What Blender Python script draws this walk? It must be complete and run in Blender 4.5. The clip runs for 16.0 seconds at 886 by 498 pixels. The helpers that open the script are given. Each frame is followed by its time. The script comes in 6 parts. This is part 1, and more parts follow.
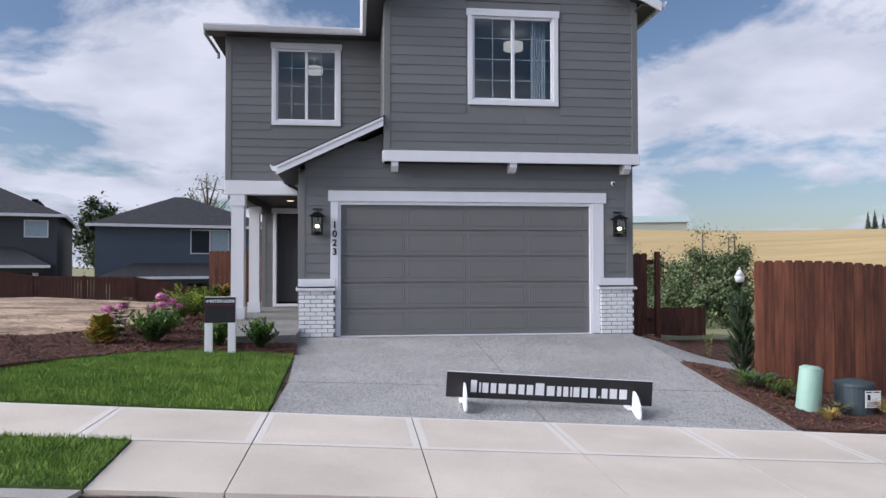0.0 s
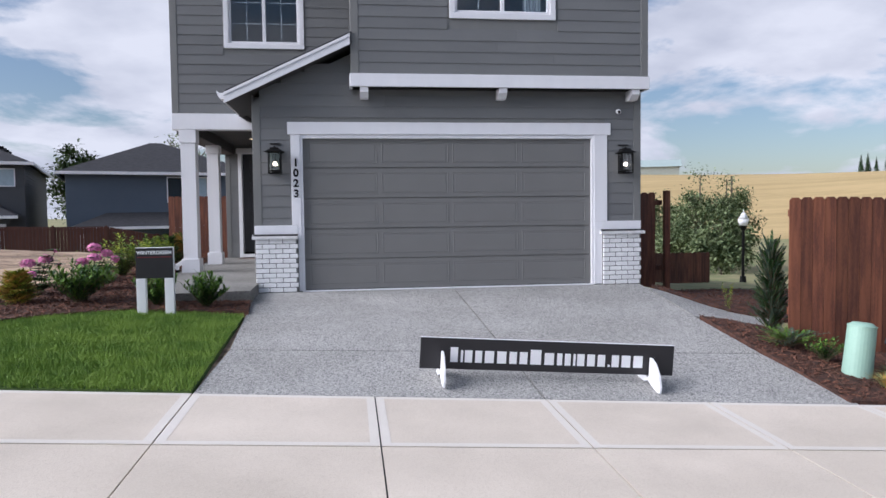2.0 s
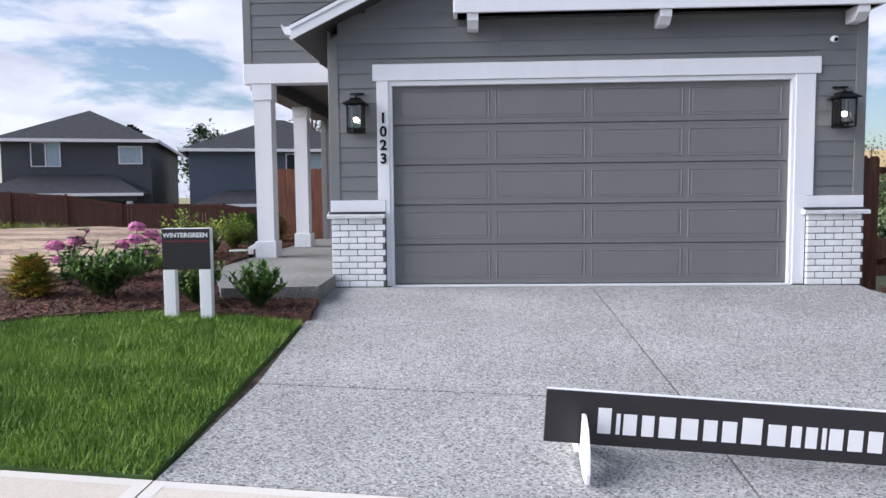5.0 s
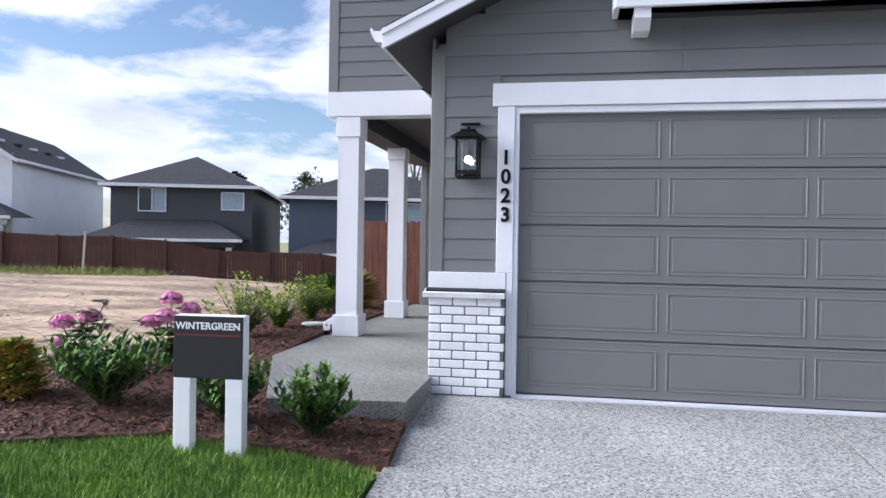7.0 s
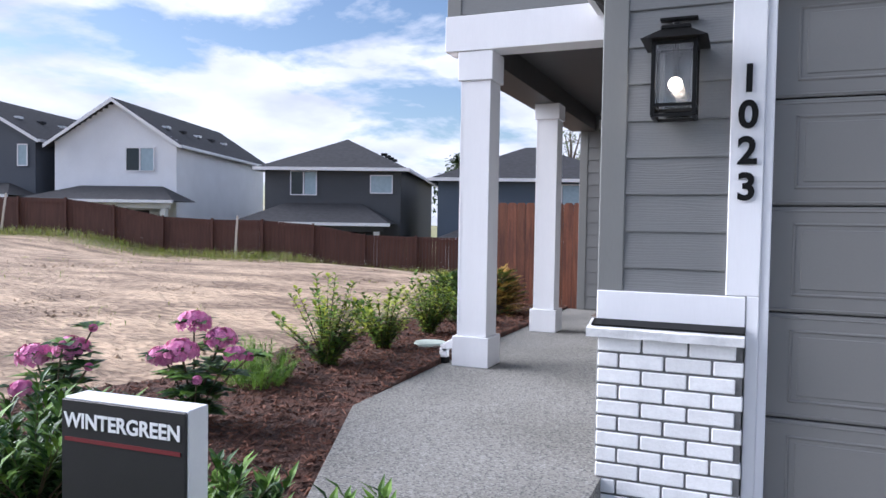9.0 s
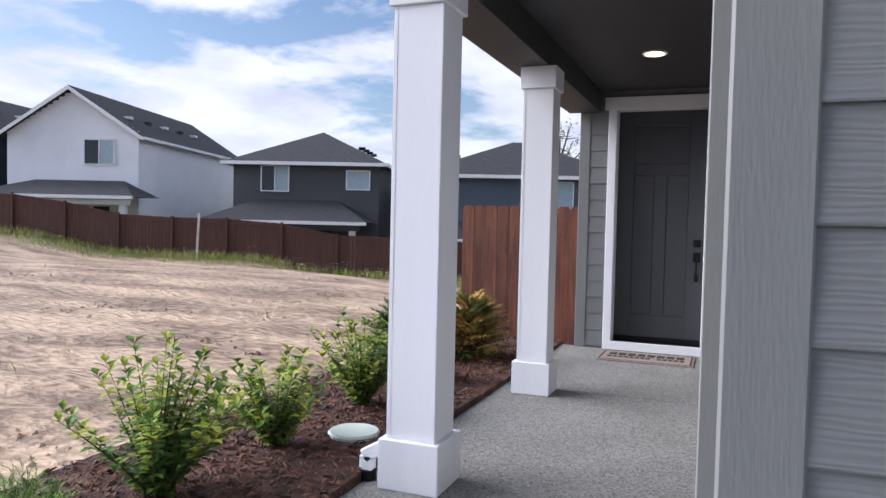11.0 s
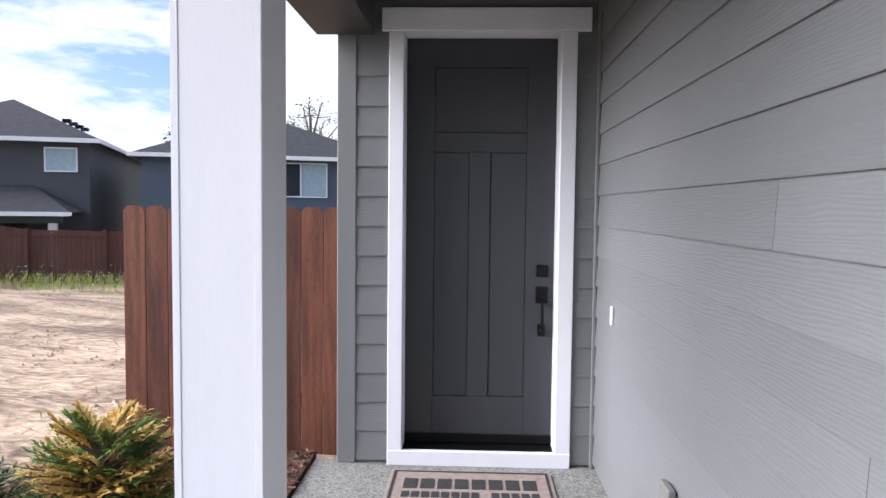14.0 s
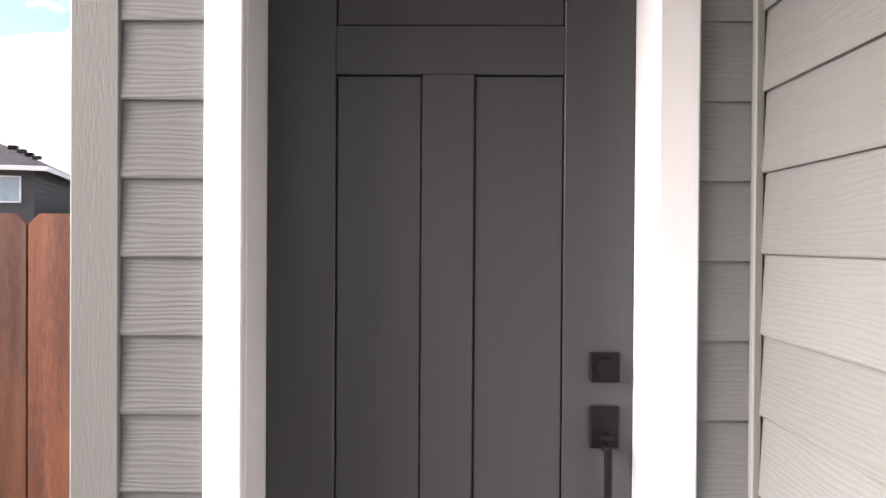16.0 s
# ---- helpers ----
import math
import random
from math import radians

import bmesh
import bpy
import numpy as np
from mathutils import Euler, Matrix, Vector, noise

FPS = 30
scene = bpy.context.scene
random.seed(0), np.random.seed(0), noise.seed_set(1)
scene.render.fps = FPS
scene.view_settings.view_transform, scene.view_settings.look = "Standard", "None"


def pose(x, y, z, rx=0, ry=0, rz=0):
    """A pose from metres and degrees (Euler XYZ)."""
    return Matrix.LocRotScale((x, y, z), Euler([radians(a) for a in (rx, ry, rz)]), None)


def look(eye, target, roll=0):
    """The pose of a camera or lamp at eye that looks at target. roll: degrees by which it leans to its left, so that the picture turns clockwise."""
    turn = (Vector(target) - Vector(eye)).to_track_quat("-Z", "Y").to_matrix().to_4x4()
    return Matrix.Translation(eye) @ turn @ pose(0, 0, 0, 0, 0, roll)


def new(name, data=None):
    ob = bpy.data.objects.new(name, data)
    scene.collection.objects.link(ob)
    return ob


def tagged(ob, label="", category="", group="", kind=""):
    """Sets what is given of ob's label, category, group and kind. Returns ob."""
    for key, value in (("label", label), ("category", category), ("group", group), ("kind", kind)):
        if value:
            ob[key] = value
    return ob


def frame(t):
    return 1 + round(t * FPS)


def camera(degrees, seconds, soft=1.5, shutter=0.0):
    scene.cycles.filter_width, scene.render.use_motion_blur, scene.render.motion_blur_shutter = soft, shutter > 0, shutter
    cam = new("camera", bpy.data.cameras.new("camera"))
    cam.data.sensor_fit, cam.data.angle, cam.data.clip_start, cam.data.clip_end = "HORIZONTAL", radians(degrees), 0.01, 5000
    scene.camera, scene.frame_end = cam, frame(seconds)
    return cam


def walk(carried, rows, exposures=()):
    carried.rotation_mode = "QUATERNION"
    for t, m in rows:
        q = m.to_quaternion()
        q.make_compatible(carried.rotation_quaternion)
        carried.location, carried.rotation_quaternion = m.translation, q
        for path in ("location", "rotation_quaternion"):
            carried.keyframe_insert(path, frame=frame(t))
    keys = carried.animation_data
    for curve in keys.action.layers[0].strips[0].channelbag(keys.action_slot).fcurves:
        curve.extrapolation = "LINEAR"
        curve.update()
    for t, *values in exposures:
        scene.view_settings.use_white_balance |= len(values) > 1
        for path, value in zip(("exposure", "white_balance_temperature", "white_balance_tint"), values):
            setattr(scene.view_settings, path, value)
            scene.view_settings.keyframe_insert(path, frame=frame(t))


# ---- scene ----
cam = camera(62.9, 16.0)
PATH = [
    (0, (0.243, 0.287, 1.287), (0.475, 2.273, 1.335), -0.1),
    (0.5, (0.324, 0.708, 1.277), (0.553, 2.694, 1.298), -0.2),
    (1, (0.39, 1.16, 1.295), (0.619, 3.147, 1.282), -0.4),
    (1.5, (0.57, 1.606, 1.243), (0.809, 3.591, 1.189), -0.6),
    (2, (0.645, 2.032, 1.213), (0.898, 4.013, 1.116), -0.7),
    (2.5, (0.702, 2.485, 1.231), (0.966, 4.463, 1.109), -0.6),
    (3, (0.818, 2.91, 1.217), (1.079, 4.889, 1.088), -0.6),
    (3.5, (0.862, 3.368, 1.16), (1.095, 5.35, 1.031), -0.6),
    (4, (0.901, 3.817, 1.148), (1.068, 5.806, 1.013), -0.7),
    (4.5, (0.907, 4.327, 1.121), (0.974, 6.321, 0.983), -0.7),
    (4.7, (0.915, 4.56, 1.121), (0.915, 6.554, 0.964), -0.7),
    (7, (0.398, 7.511, 1.296), (0.041, 9.479, 1.284), 0.9),
    (7.5, (0.194, 8.169, 1.38), (-0.254, 10.118, 1.364), 0.8),
    (8, (0.044, 8.823, 1.348), (-0.546, 10.734, 1.319), 0.7),
    (10.3, (-0.547, 11.685, 1.447), (-1.362, 13.51, 1.356), 1.3),
    (10.5, (-0.618, 11.895, 1.466), (-1.41, 13.73, 1.388), 1.2),
    (11, (-0.848, 12.566, 1.519), (-1.578, 14.426, 1.444), 1.3),
    (11.5, (-1.044, 13.101, 1.631), (-1.674, 14.998, 1.551), 1.0),
    (12, (-1.271, 13.549, 1.696), (-1.768, 15.484, 1.613), 0.8),
    (12.5, (-1.445, 14.106, 1.705), (-1.806, 16.072, 1.622), 0.7),
    (13, (-1.52, 14.756, 1.72), (-1.764, 16.738, 1.627), 0.6),
    (13.5, (-1.6, 15.493, 1.734), (-1.747, 17.485, 1.626), 0.5),
    (14, (-1.584, 16.204, 1.731), (-1.661, 18.199, 1.617), 0.6),
    (14.5, (-1.562, 16.91, 1.733), (-1.631, 18.905, 1.615), 0.3),
    (15, (-1.566, 17.594, 1.726), (-1.593, 19.59, 1.616), 0.4),
    (15.5, (-1.536, 18.24, 1.691), (-1.566, 20.238, 1.6), 0.2),
    (16, (-1.513, 18.865, 1.654), (-1.55, 20.864, 1.636), 0.4),
]
EXPOSURES = [(0, 0.05, 5800, 16), (4.5, 0.37, 5800, 15), (8, 0.68, 5600, 15), (10.5, 0.53, 5750, 16), (11.5, 0.53, 5750, 16), (12.5, 0.62, 5750, 15), (13.5, 0.85, 5750, 15), (14.5, 1.02, 5900, 15), (15, 1.2, 6450, 17), (16, 1.7, 6800, 18)]
walk(cam, [(t, look(eye, target, roll)) for t, eye, target, roll in PATH], EXPOSURES)

# ---- world and sun ----
world = bpy.data.worlds.new("sky")
scene.world = world
world.use_nodes = True
wn, wl = world.node_tree.nodes, world.node_tree.links
wn.clear()
SUN_AZ, SUN_EL = (-0.985, -0.17), 29.0     # towards the sun on the plan; elevation in degrees


def wnode(kind, **kw):
    n = wn.new(kind)
    for k, v in kw.items():
        n.inputs[k].default_value = v
    return n


sky = wn.new("ShaderNodeTexSky")
sky.sky_type = 'NISHITA'
sky.sun_disc = False
sky.sun_elevation = radians(SUN_EL)
sky.sun_rotation = math.atan2(SUN_AZ[0], SUN_AZ[1])
sky_gain = wn.new("ShaderNodeVectorMath"); sky_gain.operation = 'SCALE'
sky_gain.inputs[3].default_value = 0.125
wl.new(sky.outputs[0], sky_gain.inputs[0])
wtc = wn.new("ShaderNodeTexCoord")
wsep = wn.new("ShaderNodeSeparateXYZ")
wl.new(wtc.outputs["Generated"], wsep.inputs[0])
wz = wn.new("ShaderNodeMath"); wz.operation = 'MAXIMUM'; wz.inputs[1].default_value = 0.0
wl.new(wsep.outputs[2], wz.inputs[0])
wz2 = wn.new("ShaderNodeMath"); wz2.operation = 'ADD'; wz2.inputs[1].default_value = 0.26
wl.new(wz.outputs[0], wz2.inputs[0])
wdiv = wn.new("ShaderNodeVectorMath"); wdiv.operation = 'DIVIDE'
wcomb = wn.new("ShaderNodeCombineXYZ")
for i in range(3):
    wl.new(wz2.outputs[0], wcomb.inputs[i])
wl.new(wtc.outputs["Generated"], wdiv.inputs[0])
wl.new(wcomb.outputs[0], wdiv.inputs[1])
cl = wn.new("ShaderNodeTexNoise")
cl.inputs["Scale"].default_value = 1.45
cl.inputs["Detail"].default_value = 9.0
cl.inputs["Roughness"].default_value = 0.56
cl.inputs["Distortion"].default_value = 0.25
woff = wn.new("ShaderNodeVectorMath"); woff.operation = 'ADD'
woff.inputs[1].default_value = (3.1, 1.4, 0.0)
wl.new(wdiv.outputs[0], woff.inputs[0])
wl.new(woff.outputs[0], cl.inputs["Vector"])
cover = wn.new("ShaderNodeValToRGB")
cover.color_ramp.elements[0].position, cover.color_ramp.elements[1].position = 0.445, 0.525
# the cloud bank thickens towards the horizon
bank = wn.new("ShaderNodeMapRange")
bank.inputs[1].default_value, bank.inputs[2].default_value = 0.12, 0.45
bank.inputs[3].default_value, bank.inputs[4].default_value = 0.035, -0.05
wl.new(wz.outputs[0], bank.inputs[0])
wsum = wn.new("ShaderNodeMath"); wsum.operation = 'ADD'
wl.new(cl.outputs["Fac"], wsum.inputs[0]); wl.new(bank.outputs[0], wsum.inputs[1])
wl.new(wsum.outputs[0], cover.inputs[0])
shade = wn.new("ShaderNodeTexNoise")
shade.inputs["Scale"].default_value = 2.8
shade.inputs["Detail"].default_value = 6.0
wl.new(woff.outputs[0], shade.inputs["Vector"])
grey = wn.new("ShaderNodeValToRGB")
grey.color_ramp.elements[0].position, grey.color_ramp.elements[1].position = 0.34, 0.62
grey.color_ramp.elements[0].color = (0.68, 0.70, 0.76, 1)
grey.color_ramp.elements[1].color = (0.98, 0.98, 1.0, 1)
wl.new(shade.outputs["Fac"], grey.inputs[0])
wmix = wn.new("ShaderNodeMixRGB")
wl.new(cover.outputs[0], wmix.inputs[0])
wl.new(sky_gain.outputs[0], wmix.inputs[1])
wl.new(grey.outputs[0], wmix.inputs[2])
wbg = wn.new("ShaderNodeBackground")
wbg.inputs[1].default_value = 0.74
wl.new(wmix.outputs[0], wbg.inputs[0])
wout = wn.new("ShaderNodeOutputWorld")
wl.new(wbg.outputs[0], wout.inputs[0])

sun = new("sun", bpy.data.lights.new("sun", 'SUN'))
sun.data.energy, sun.data.angle, sun.data.color = 4.9, radians(55), (1.0, 0.96, 0.91)
sun.matrix_world = look((20 * SUN_AZ[0], 20 * SUN_AZ[1], 20 * math.tan(radians(SUN_EL))), (0, 0, 0))


# ---- materials ----
def material(name, color, rough=0.7, vary=0.12, scale=6.0, fine=80.0, bump=0.1, fine_mix=0.35, metal=0.0,
             stretch=(1, 1, 1), second=None, per_piece=0.0, spec=0.4, bump_dist=0.004):
    """A procedural surface: base colour varied at two scales, with fine relief."""
    m = bpy.data.materials.new(name)
    m.use_nodes = True
    n, l = m.node_tree.nodes, m.node_tree.links
    b = n["Principled BSDF"]
    b.inputs["Roughness"].default_value = rough
    b.inputs["Metallic"].default_value = metal
    b.inputs["Specular IOR Level"].default_value = spec
    tc = n.new("ShaderNodeTexCoord")
    mp = n.new("ShaderNodeMapping")
    mp.inputs["Scale"].default_value = stretch
    l.new(tc.outputs["Object"], mp.inputs[0])
    info = n.new("ShaderNodeObjectInfo")
    shift = n.new("ShaderNodeVectorMath"); shift.operation = 'ADD'
    spread = n.new("ShaderNodeMath"); spread.operation = 'MULTIPLY'; spread.inputs[1].default_value = 37.0 if per_piece else 0.0
    l.new(info.outputs["Random"], spread.inputs[0])
    l.new(mp.outputs[0], shift.inputs[0]); l.new(spread.outputs[0], shift.inputs[1])
    big, small = n.new("ShaderNodeTexNoise"), n.new("ShaderNodeTexNoise")
    for t, s, d in ((big, scale, 4), (small, fine, 6)):
        t.inputs["Scale"].default_value, t.inputs["Detail"].default_value = s, d
        l.new(shift.outputs[0], t.inputs["Vector"])
    mixf = n.new("ShaderNodeMix")
    mixf.inputs[0].default_value = fine_mix
    l.new(big.outputs["Fac"], mixf.inputs[2]); l.new(small.outputs["Fac"], mixf.inputs[3])
    ramp = n.new("ShaderNodeValToRGB")
    lo = second if second else tuple(c * (1 - vary) for c in color)
    hi = color if second else tuple(min(1, c * (1 + vary)) for c in color)
    ramp.color_ramp.elements[0].color, ramp.color_ramp.elements[1].color = (*lo, 1), (*hi, 1)
    ramp.color_ramp.elements[0].position, ramp.color_ramp.elements[1].position = (0.41, 0.59) if second else (0.32, 0.68)
    l.new(mixf.outputs[0], ramp.inputs[0])
    out = ramp.outputs[0]
    if per_piece:
        hsv = n.new("ShaderNodeHueSaturation")
        mr = n.new("ShaderNodeMapRange")
        mr.inputs[3].default_value, mr.inputs[4].default_value = 1 - per_piece, 1 + per_piece
        l.new(info.outputs["Random"], mr.inputs[0]); l.new(mr.outputs[0], hsv.inputs["Value"])
        l.new(out, hsv.inputs["Color"])
        out = hsv.outputs[0]
    l.new(out, b.inputs["Base Color"])
    if bump:
        bp = n.new("ShaderNodeBump")
        bp.inputs["Strength"].default_value, bp.inputs["Distance"].default_value = bump, bump_dist
        l.new(small.outputs["Fac"], bp.inputs["Height"])
        l.new(bp.outputs[0], b.inputs["Normal"])
    return m


def plain(name, color, rough=0.5, metal=0.0):
    return material(name, color, rough, vary=0.05, bump=0.03, metal=metal)


def wood_grain(m, scale, axis, amount=0.5, strength=0.35, dist=0.004):
    """Adds the long embossed grain of boards to a material."""
    n, l = m.node_tree.nodes, m.node_tree.links
    b = n["Principled BSDF"]
    tc, mp, info = n.new("ShaderNodeTexCoord"), n.new("ShaderNodeMapping"), n.new("ShaderNodeObjectInfo")
    mp.inputs["Scale"].default_value = scale
    l.new(tc.outputs["Object"], mp.inputs[0])
    sp = n.new("ShaderNodeMath"); sp.operation = 'MULTIPLY'; sp.inputs[1].default_value = 23.0
    l.new(info.outputs["Random"], sp.inputs[0])
    ad = n.new("ShaderNodeVectorMath"); ad.operation = 'ADD'
    l.new(mp.outputs[0], ad.inputs[0]); l.new(sp.outputs[0], ad.inputs[1])
    w = n.new("ShaderNodeTexWave")
    w.bands_direction = axis
    w.inputs["Scale"].default_value, w.inputs["Distortion"].default_value = 1.0, 13.0
    w.inputs["Detail"].default_value, w.inputs["Detail Scale"].default_value = 3.0, 0.8
    l.new(ad.outputs[0], w.inputs["Vector"])
    bp = n.new("ShaderNodeBump")
    bp.inputs["Strength"].default_value, bp.inputs["Distance"].default_value = strength, dist
    l.new(w.outputs["Fac"], bp.inputs["Height"])
    l.new(bp.outputs[0], b.inputs["Normal"])
    if amount:
        link = b.inputs["Base Color"].links[0].from_socket
        dark = n.new("ShaderNodeMixRGB"); dark.blend_type = 'MULTIPLY'
        dark.inputs[0].default_value = amount
        rr = n.new("ShaderNodeValToRGB")
        rr.color_ramp.elements[0].color = (0.45, 0.42, 0.4, 1)
        l.new(w.outputs["Fac"], rr.inputs[0])
        l.new(link, dark.inputs[1]); l.new(rr.outputs[0], dark.inputs[2])
        l.new(dark.outputs[0], b.inputs["Base Color"])
    return m


def speckled(name, base, dark, light, scale, rough=0.85, bump=0.4, dist=0.004, stain=0.25):
    """Concrete: small stones of several tones in paste, with broad stains."""
    m = bpy.data.materials.new(name)
    m.use_nodes = True
    n, l = m.node_tree.nodes, m.node_tree.links
    b = n["Principled BSDF"]
    b.inputs["Roughness"].default_value = rough
    b.inputs["Specular IOR Level"].default_value = 0.25
    tc = n.new("ShaderNodeTexCoord")
    vor = n.new("ShaderNodeTexVoronoi")
    vor.inputs["Scale"].default_value = scale
    l.new(tc.outputs["Object"], vor.inputs["Vector"])
    sep = n.new("ShaderNodeSeparateColor")
    l.new(vor.outputs["Color"], sep.inputs[0])
    ramp = n.new("ShaderNodeValToRGB")
    e = ramp.color_ramp.elements
    e[0].color, e[1].color = (*dark, 1), (*light, 1)
    e[0].position, e[1].position = 0.0, 1.0
    mid = e.new(0.45); mid.color = (*base, 1)
    mid = e.new(0.8); mid.color = (*base, 1)
    l.new(sep.outputs[0], ramp.inputs[0])
    nz = n.new("ShaderNodeTexNoise")
    nz.inputs["Scale"].default_value, nz.inputs["Detail"].default_value = 0.9, 7
    l.new(tc.outputs["Object"], nz.inputs["Vector"])
    r2 = n.new("ShaderNodeValToRGB")
    r2.color_ramp.elements[0].position, r2.color_ramp.elements[1].position = 0.3, 0.7
    r2.color_ramp.elements[0].color = (1 - stain, 1 - stain, 1 - stain * 1.05, 1)
    r2.color_ramp.elements[1].color = (1.0, 1.0, 1.0, 1)
    l.new(nz.outputs["Fac"], r2.inputs[0])
    mul = n.new("ShaderNodeMixRGB"); mul.blend_type = 'MULTIPLY'; mul.inputs[0].default_value = 1
    l.new(ramp.outputs[0], mul.inputs[1]); l.new(r2.outputs[0], mul.inputs[2])
    l.new(mul.outputs[0], b.inputs["Base Color"])
    bp = n.new("ShaderNodeBump")
    bp.inputs["Strength"].default_value, bp.inputs["Distance"].default_value = bump, dist
    l.new(vor.outputs["Distance"], bp.inputs["Height"])
    l.new(bp.outputs[0], b.inputs["Normal"])
    return m


def glowing(name, color, strength):
    m = bpy.data.materials.new(name)
    m.use_nodes = True
    b = m.node_tree.nodes["Principled BSDF"]
    b.inputs["Base Color"].default_value = (*color, 1)
    b.inputs["Emission Color"].default_value = (*color, 1)
    b.inputs["Emission Strength"].default_value = strength
    return m


def glassy(name, tint=(0.9, 0.95, 0.95), rough=0.0):
    m = bpy.data.materials.new(name)
    m.use_nodes = True
    n, l = m.node_tree.nodes, m.node_tree.links
    b = n["Principled BSDF"]
    n.remove(b)
    fr = n.new("ShaderNodeFresnel"); fr.inputs[0].default_value = 1.7
    tr, gl, mx = n.new("ShaderNodeBsdfTransparent"), n.new("ShaderNodeBsdfGlossy"), n.new("ShaderNodeMixShader")
    tr.inputs[0].default_value = (*tint, 1)
    gl.inputs["Roughness"].default_value = rough
    l.new(fr.outputs[0], mx.inputs[0]); l.new(tr.outputs[0], mx.inputs[1]); l.new(gl.outputs[0], mx.inputs[2])
    l.new(mx.outputs[0], n["Material Output"].inputs[0])
    return m


SIDING = wood_grain(material("siding_grey", (0.176, 0.179, 0.178), 0.40, vary=0.06, scale=1.2, per_piece=0.06), (3.2, 3.2, 27), 'Z', amount=0.04, strength=0.24, dist=0.003)
CORNER = material("corner_grey", (0.19, 0.192, 0.185), 0.6, vary=0.05, scale=2, fine=60, stretch=(3, 3, 0.4), bump=0.25)
WHITE = material("white_trim", (0.80, 0.80, 0.82), 0.5, vary=0.03, scale=2, fine=45, stretch=(3, 3, 0.35), bump=0.12)
GARAGE = material("garage_paint", (0.18, 0.178, 0.172), 0.45, vary=0.04, scale=2, fine=150, bump=0.1)
DOOR = material("door_paint", (0.050, 0.051, 0.055), 0.38, vary=0.06, scale=3, fine=60, stretch=(4, 4, 0.3), bump=0.05)
SOFFIT = material("soffit_dark", (0.050, 0.047, 0.046), 0.55, vary=0.08, scale=3, bump=0.05)
BRICK = material("white_brick", (0.78, 0.78, 0.78), 0.75, vary=0.10, scale=9, fine=70, bump=0.5, per_piece=0.05)
MORTAR = material("mortar", (0.13, 0.13, 0.13), 0.9, vary=0.2, scale=20, fine=150, bump=0.5)
CAPSTONE = material("cap_stone", (0.72, 0.72, 0.72), 0.7, vary=0.15, scale=8, fine=40, bump=0.6, bump_dist=0.01)
AGGREGATE = speckled("exposed_aggregate", (0.44, 0.43, 0.405), (0.13, 0.13, 0.13), (0.68, 0.66, 0.62), 85, stain=0.22)
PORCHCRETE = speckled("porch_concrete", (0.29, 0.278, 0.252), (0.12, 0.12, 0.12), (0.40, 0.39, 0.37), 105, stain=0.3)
SIDEWALK = speckled("sidewalk_concrete", (0.74, 0.655, 0.55), (0.62, 0.54, 0.445), (0.78, 0.70, 0.61), 220, bump=0.1, stain=0.2)
KERB = speckled("kerb_concrete", (0.50, 0.47, 0.44), (0.40, 0.38, 0.35), (0.56, 0.53, 0.5), 160, bump=0.15, stain=0.3)
ASPHALT = speckled("asphalt", (0.06, 0.06, 0.065), (0.03, 0.03, 0.03), (0.11, 0.11, 0.11), 110, stain=0.3)
FENCE = wood_grain(material("stained_cedar", (0.18, 0.066, 0.034), 0.55, second=(0.095, 0.034, 0.021), scale=2, fine=30, stretch=(5, 5, 0.8), per_piece=0.36), (5, 5, 0.6), 'X', amount=0.38, strength=0.3, dist=0.002)
FENCE_FAR = material("fence_brown", (0.085, 0.035, 0.026), 0.7, vary=0.25, scale=2, fine=20, stretch=(4, 4, 0.4))
SHINGLE = material("roof_shingle", (0.038, 0.038, 0.042), 0.9, vary=0.35, scale=4, fine=45, stretch=(1, 1, 3), bump=0.6)
BLACK = material("black_metal", (0.008, 0.008, 0.008), 0.4, vary=0.1, bump=0.03, spec=0.15)
BULB = glowing("bulb", (1.0, 0.82, 0.60), 9.0)
LED = glowing("recessed_led", (1.0, 0.74, 0.40), 2.2)
GLASS = glassy("window_glass", (0.80, 0.85, 0.88))
CLEAR = glassy("clear_glass", (0.93, 0.94, 0.94), 0.02)
ROOM = material("room_paint", (0.55, 0.55, 0.53), 0.8, vary=0.05)
BLIND = material("roller_blind", (0.72, 0.75, 0.78), 0.8, vary=0.05)
SIGN = material("sign_black", (0.022, 0.021, 0.023), 0.45, vary=0.1)
SIGNWHITE = material("sign_white", (0.82, 0.82, 0.83), 0.5, vary=0.03)
SIGNRED = material("sign_red", (0.16, 0.02, 0.025), 0.5)
DIRT = material("bare_dirt", (0.60, 0.44, 0.30), 0.95, second=(0.22, 0.152, 0.105), scale=0.42, fine=5, fine_mix=0.42, stretch=(1, 2.4, 1), bump=1.0, bump_dist=0.12)
MULCH = material("bark_mulch", (0.13, 0.058, 0.038), 0.9, second=(0.05, 0.026, 0.019), scale=8, fine=60, bump=1.0, bump_dist=0.03)
CHIP = material("bark_chip", (0.19, 0.082, 0.05), 0.85, second=(0.06, 0.03, 0.02), scale=12, fine=40, fine_mix=0.3)
TURF = material("turf_soil", (0.065, 0.11, 0.025), 0.95, vary=0.3, scale=6, fine=60)
BLADE = material("grass_blade", (0.23, 0.34, 0.06), 0.55, second=(0.11, 0.20, 0.032), scale=2.2, fine=40, fine_mix=0.5, spec=0.15)
DRYGRASS = material("dry_grass", (0.42, 0.36, 0.18), 0.85, second=(0.20, 0.23, 0.09), scale=0.8, fine=15)
STRAW = material("straw_blade", (0.46, 0.40, 0.20), 0.8, second=(0.22, 0.26, 0.10), scale=1.2, fine=12)
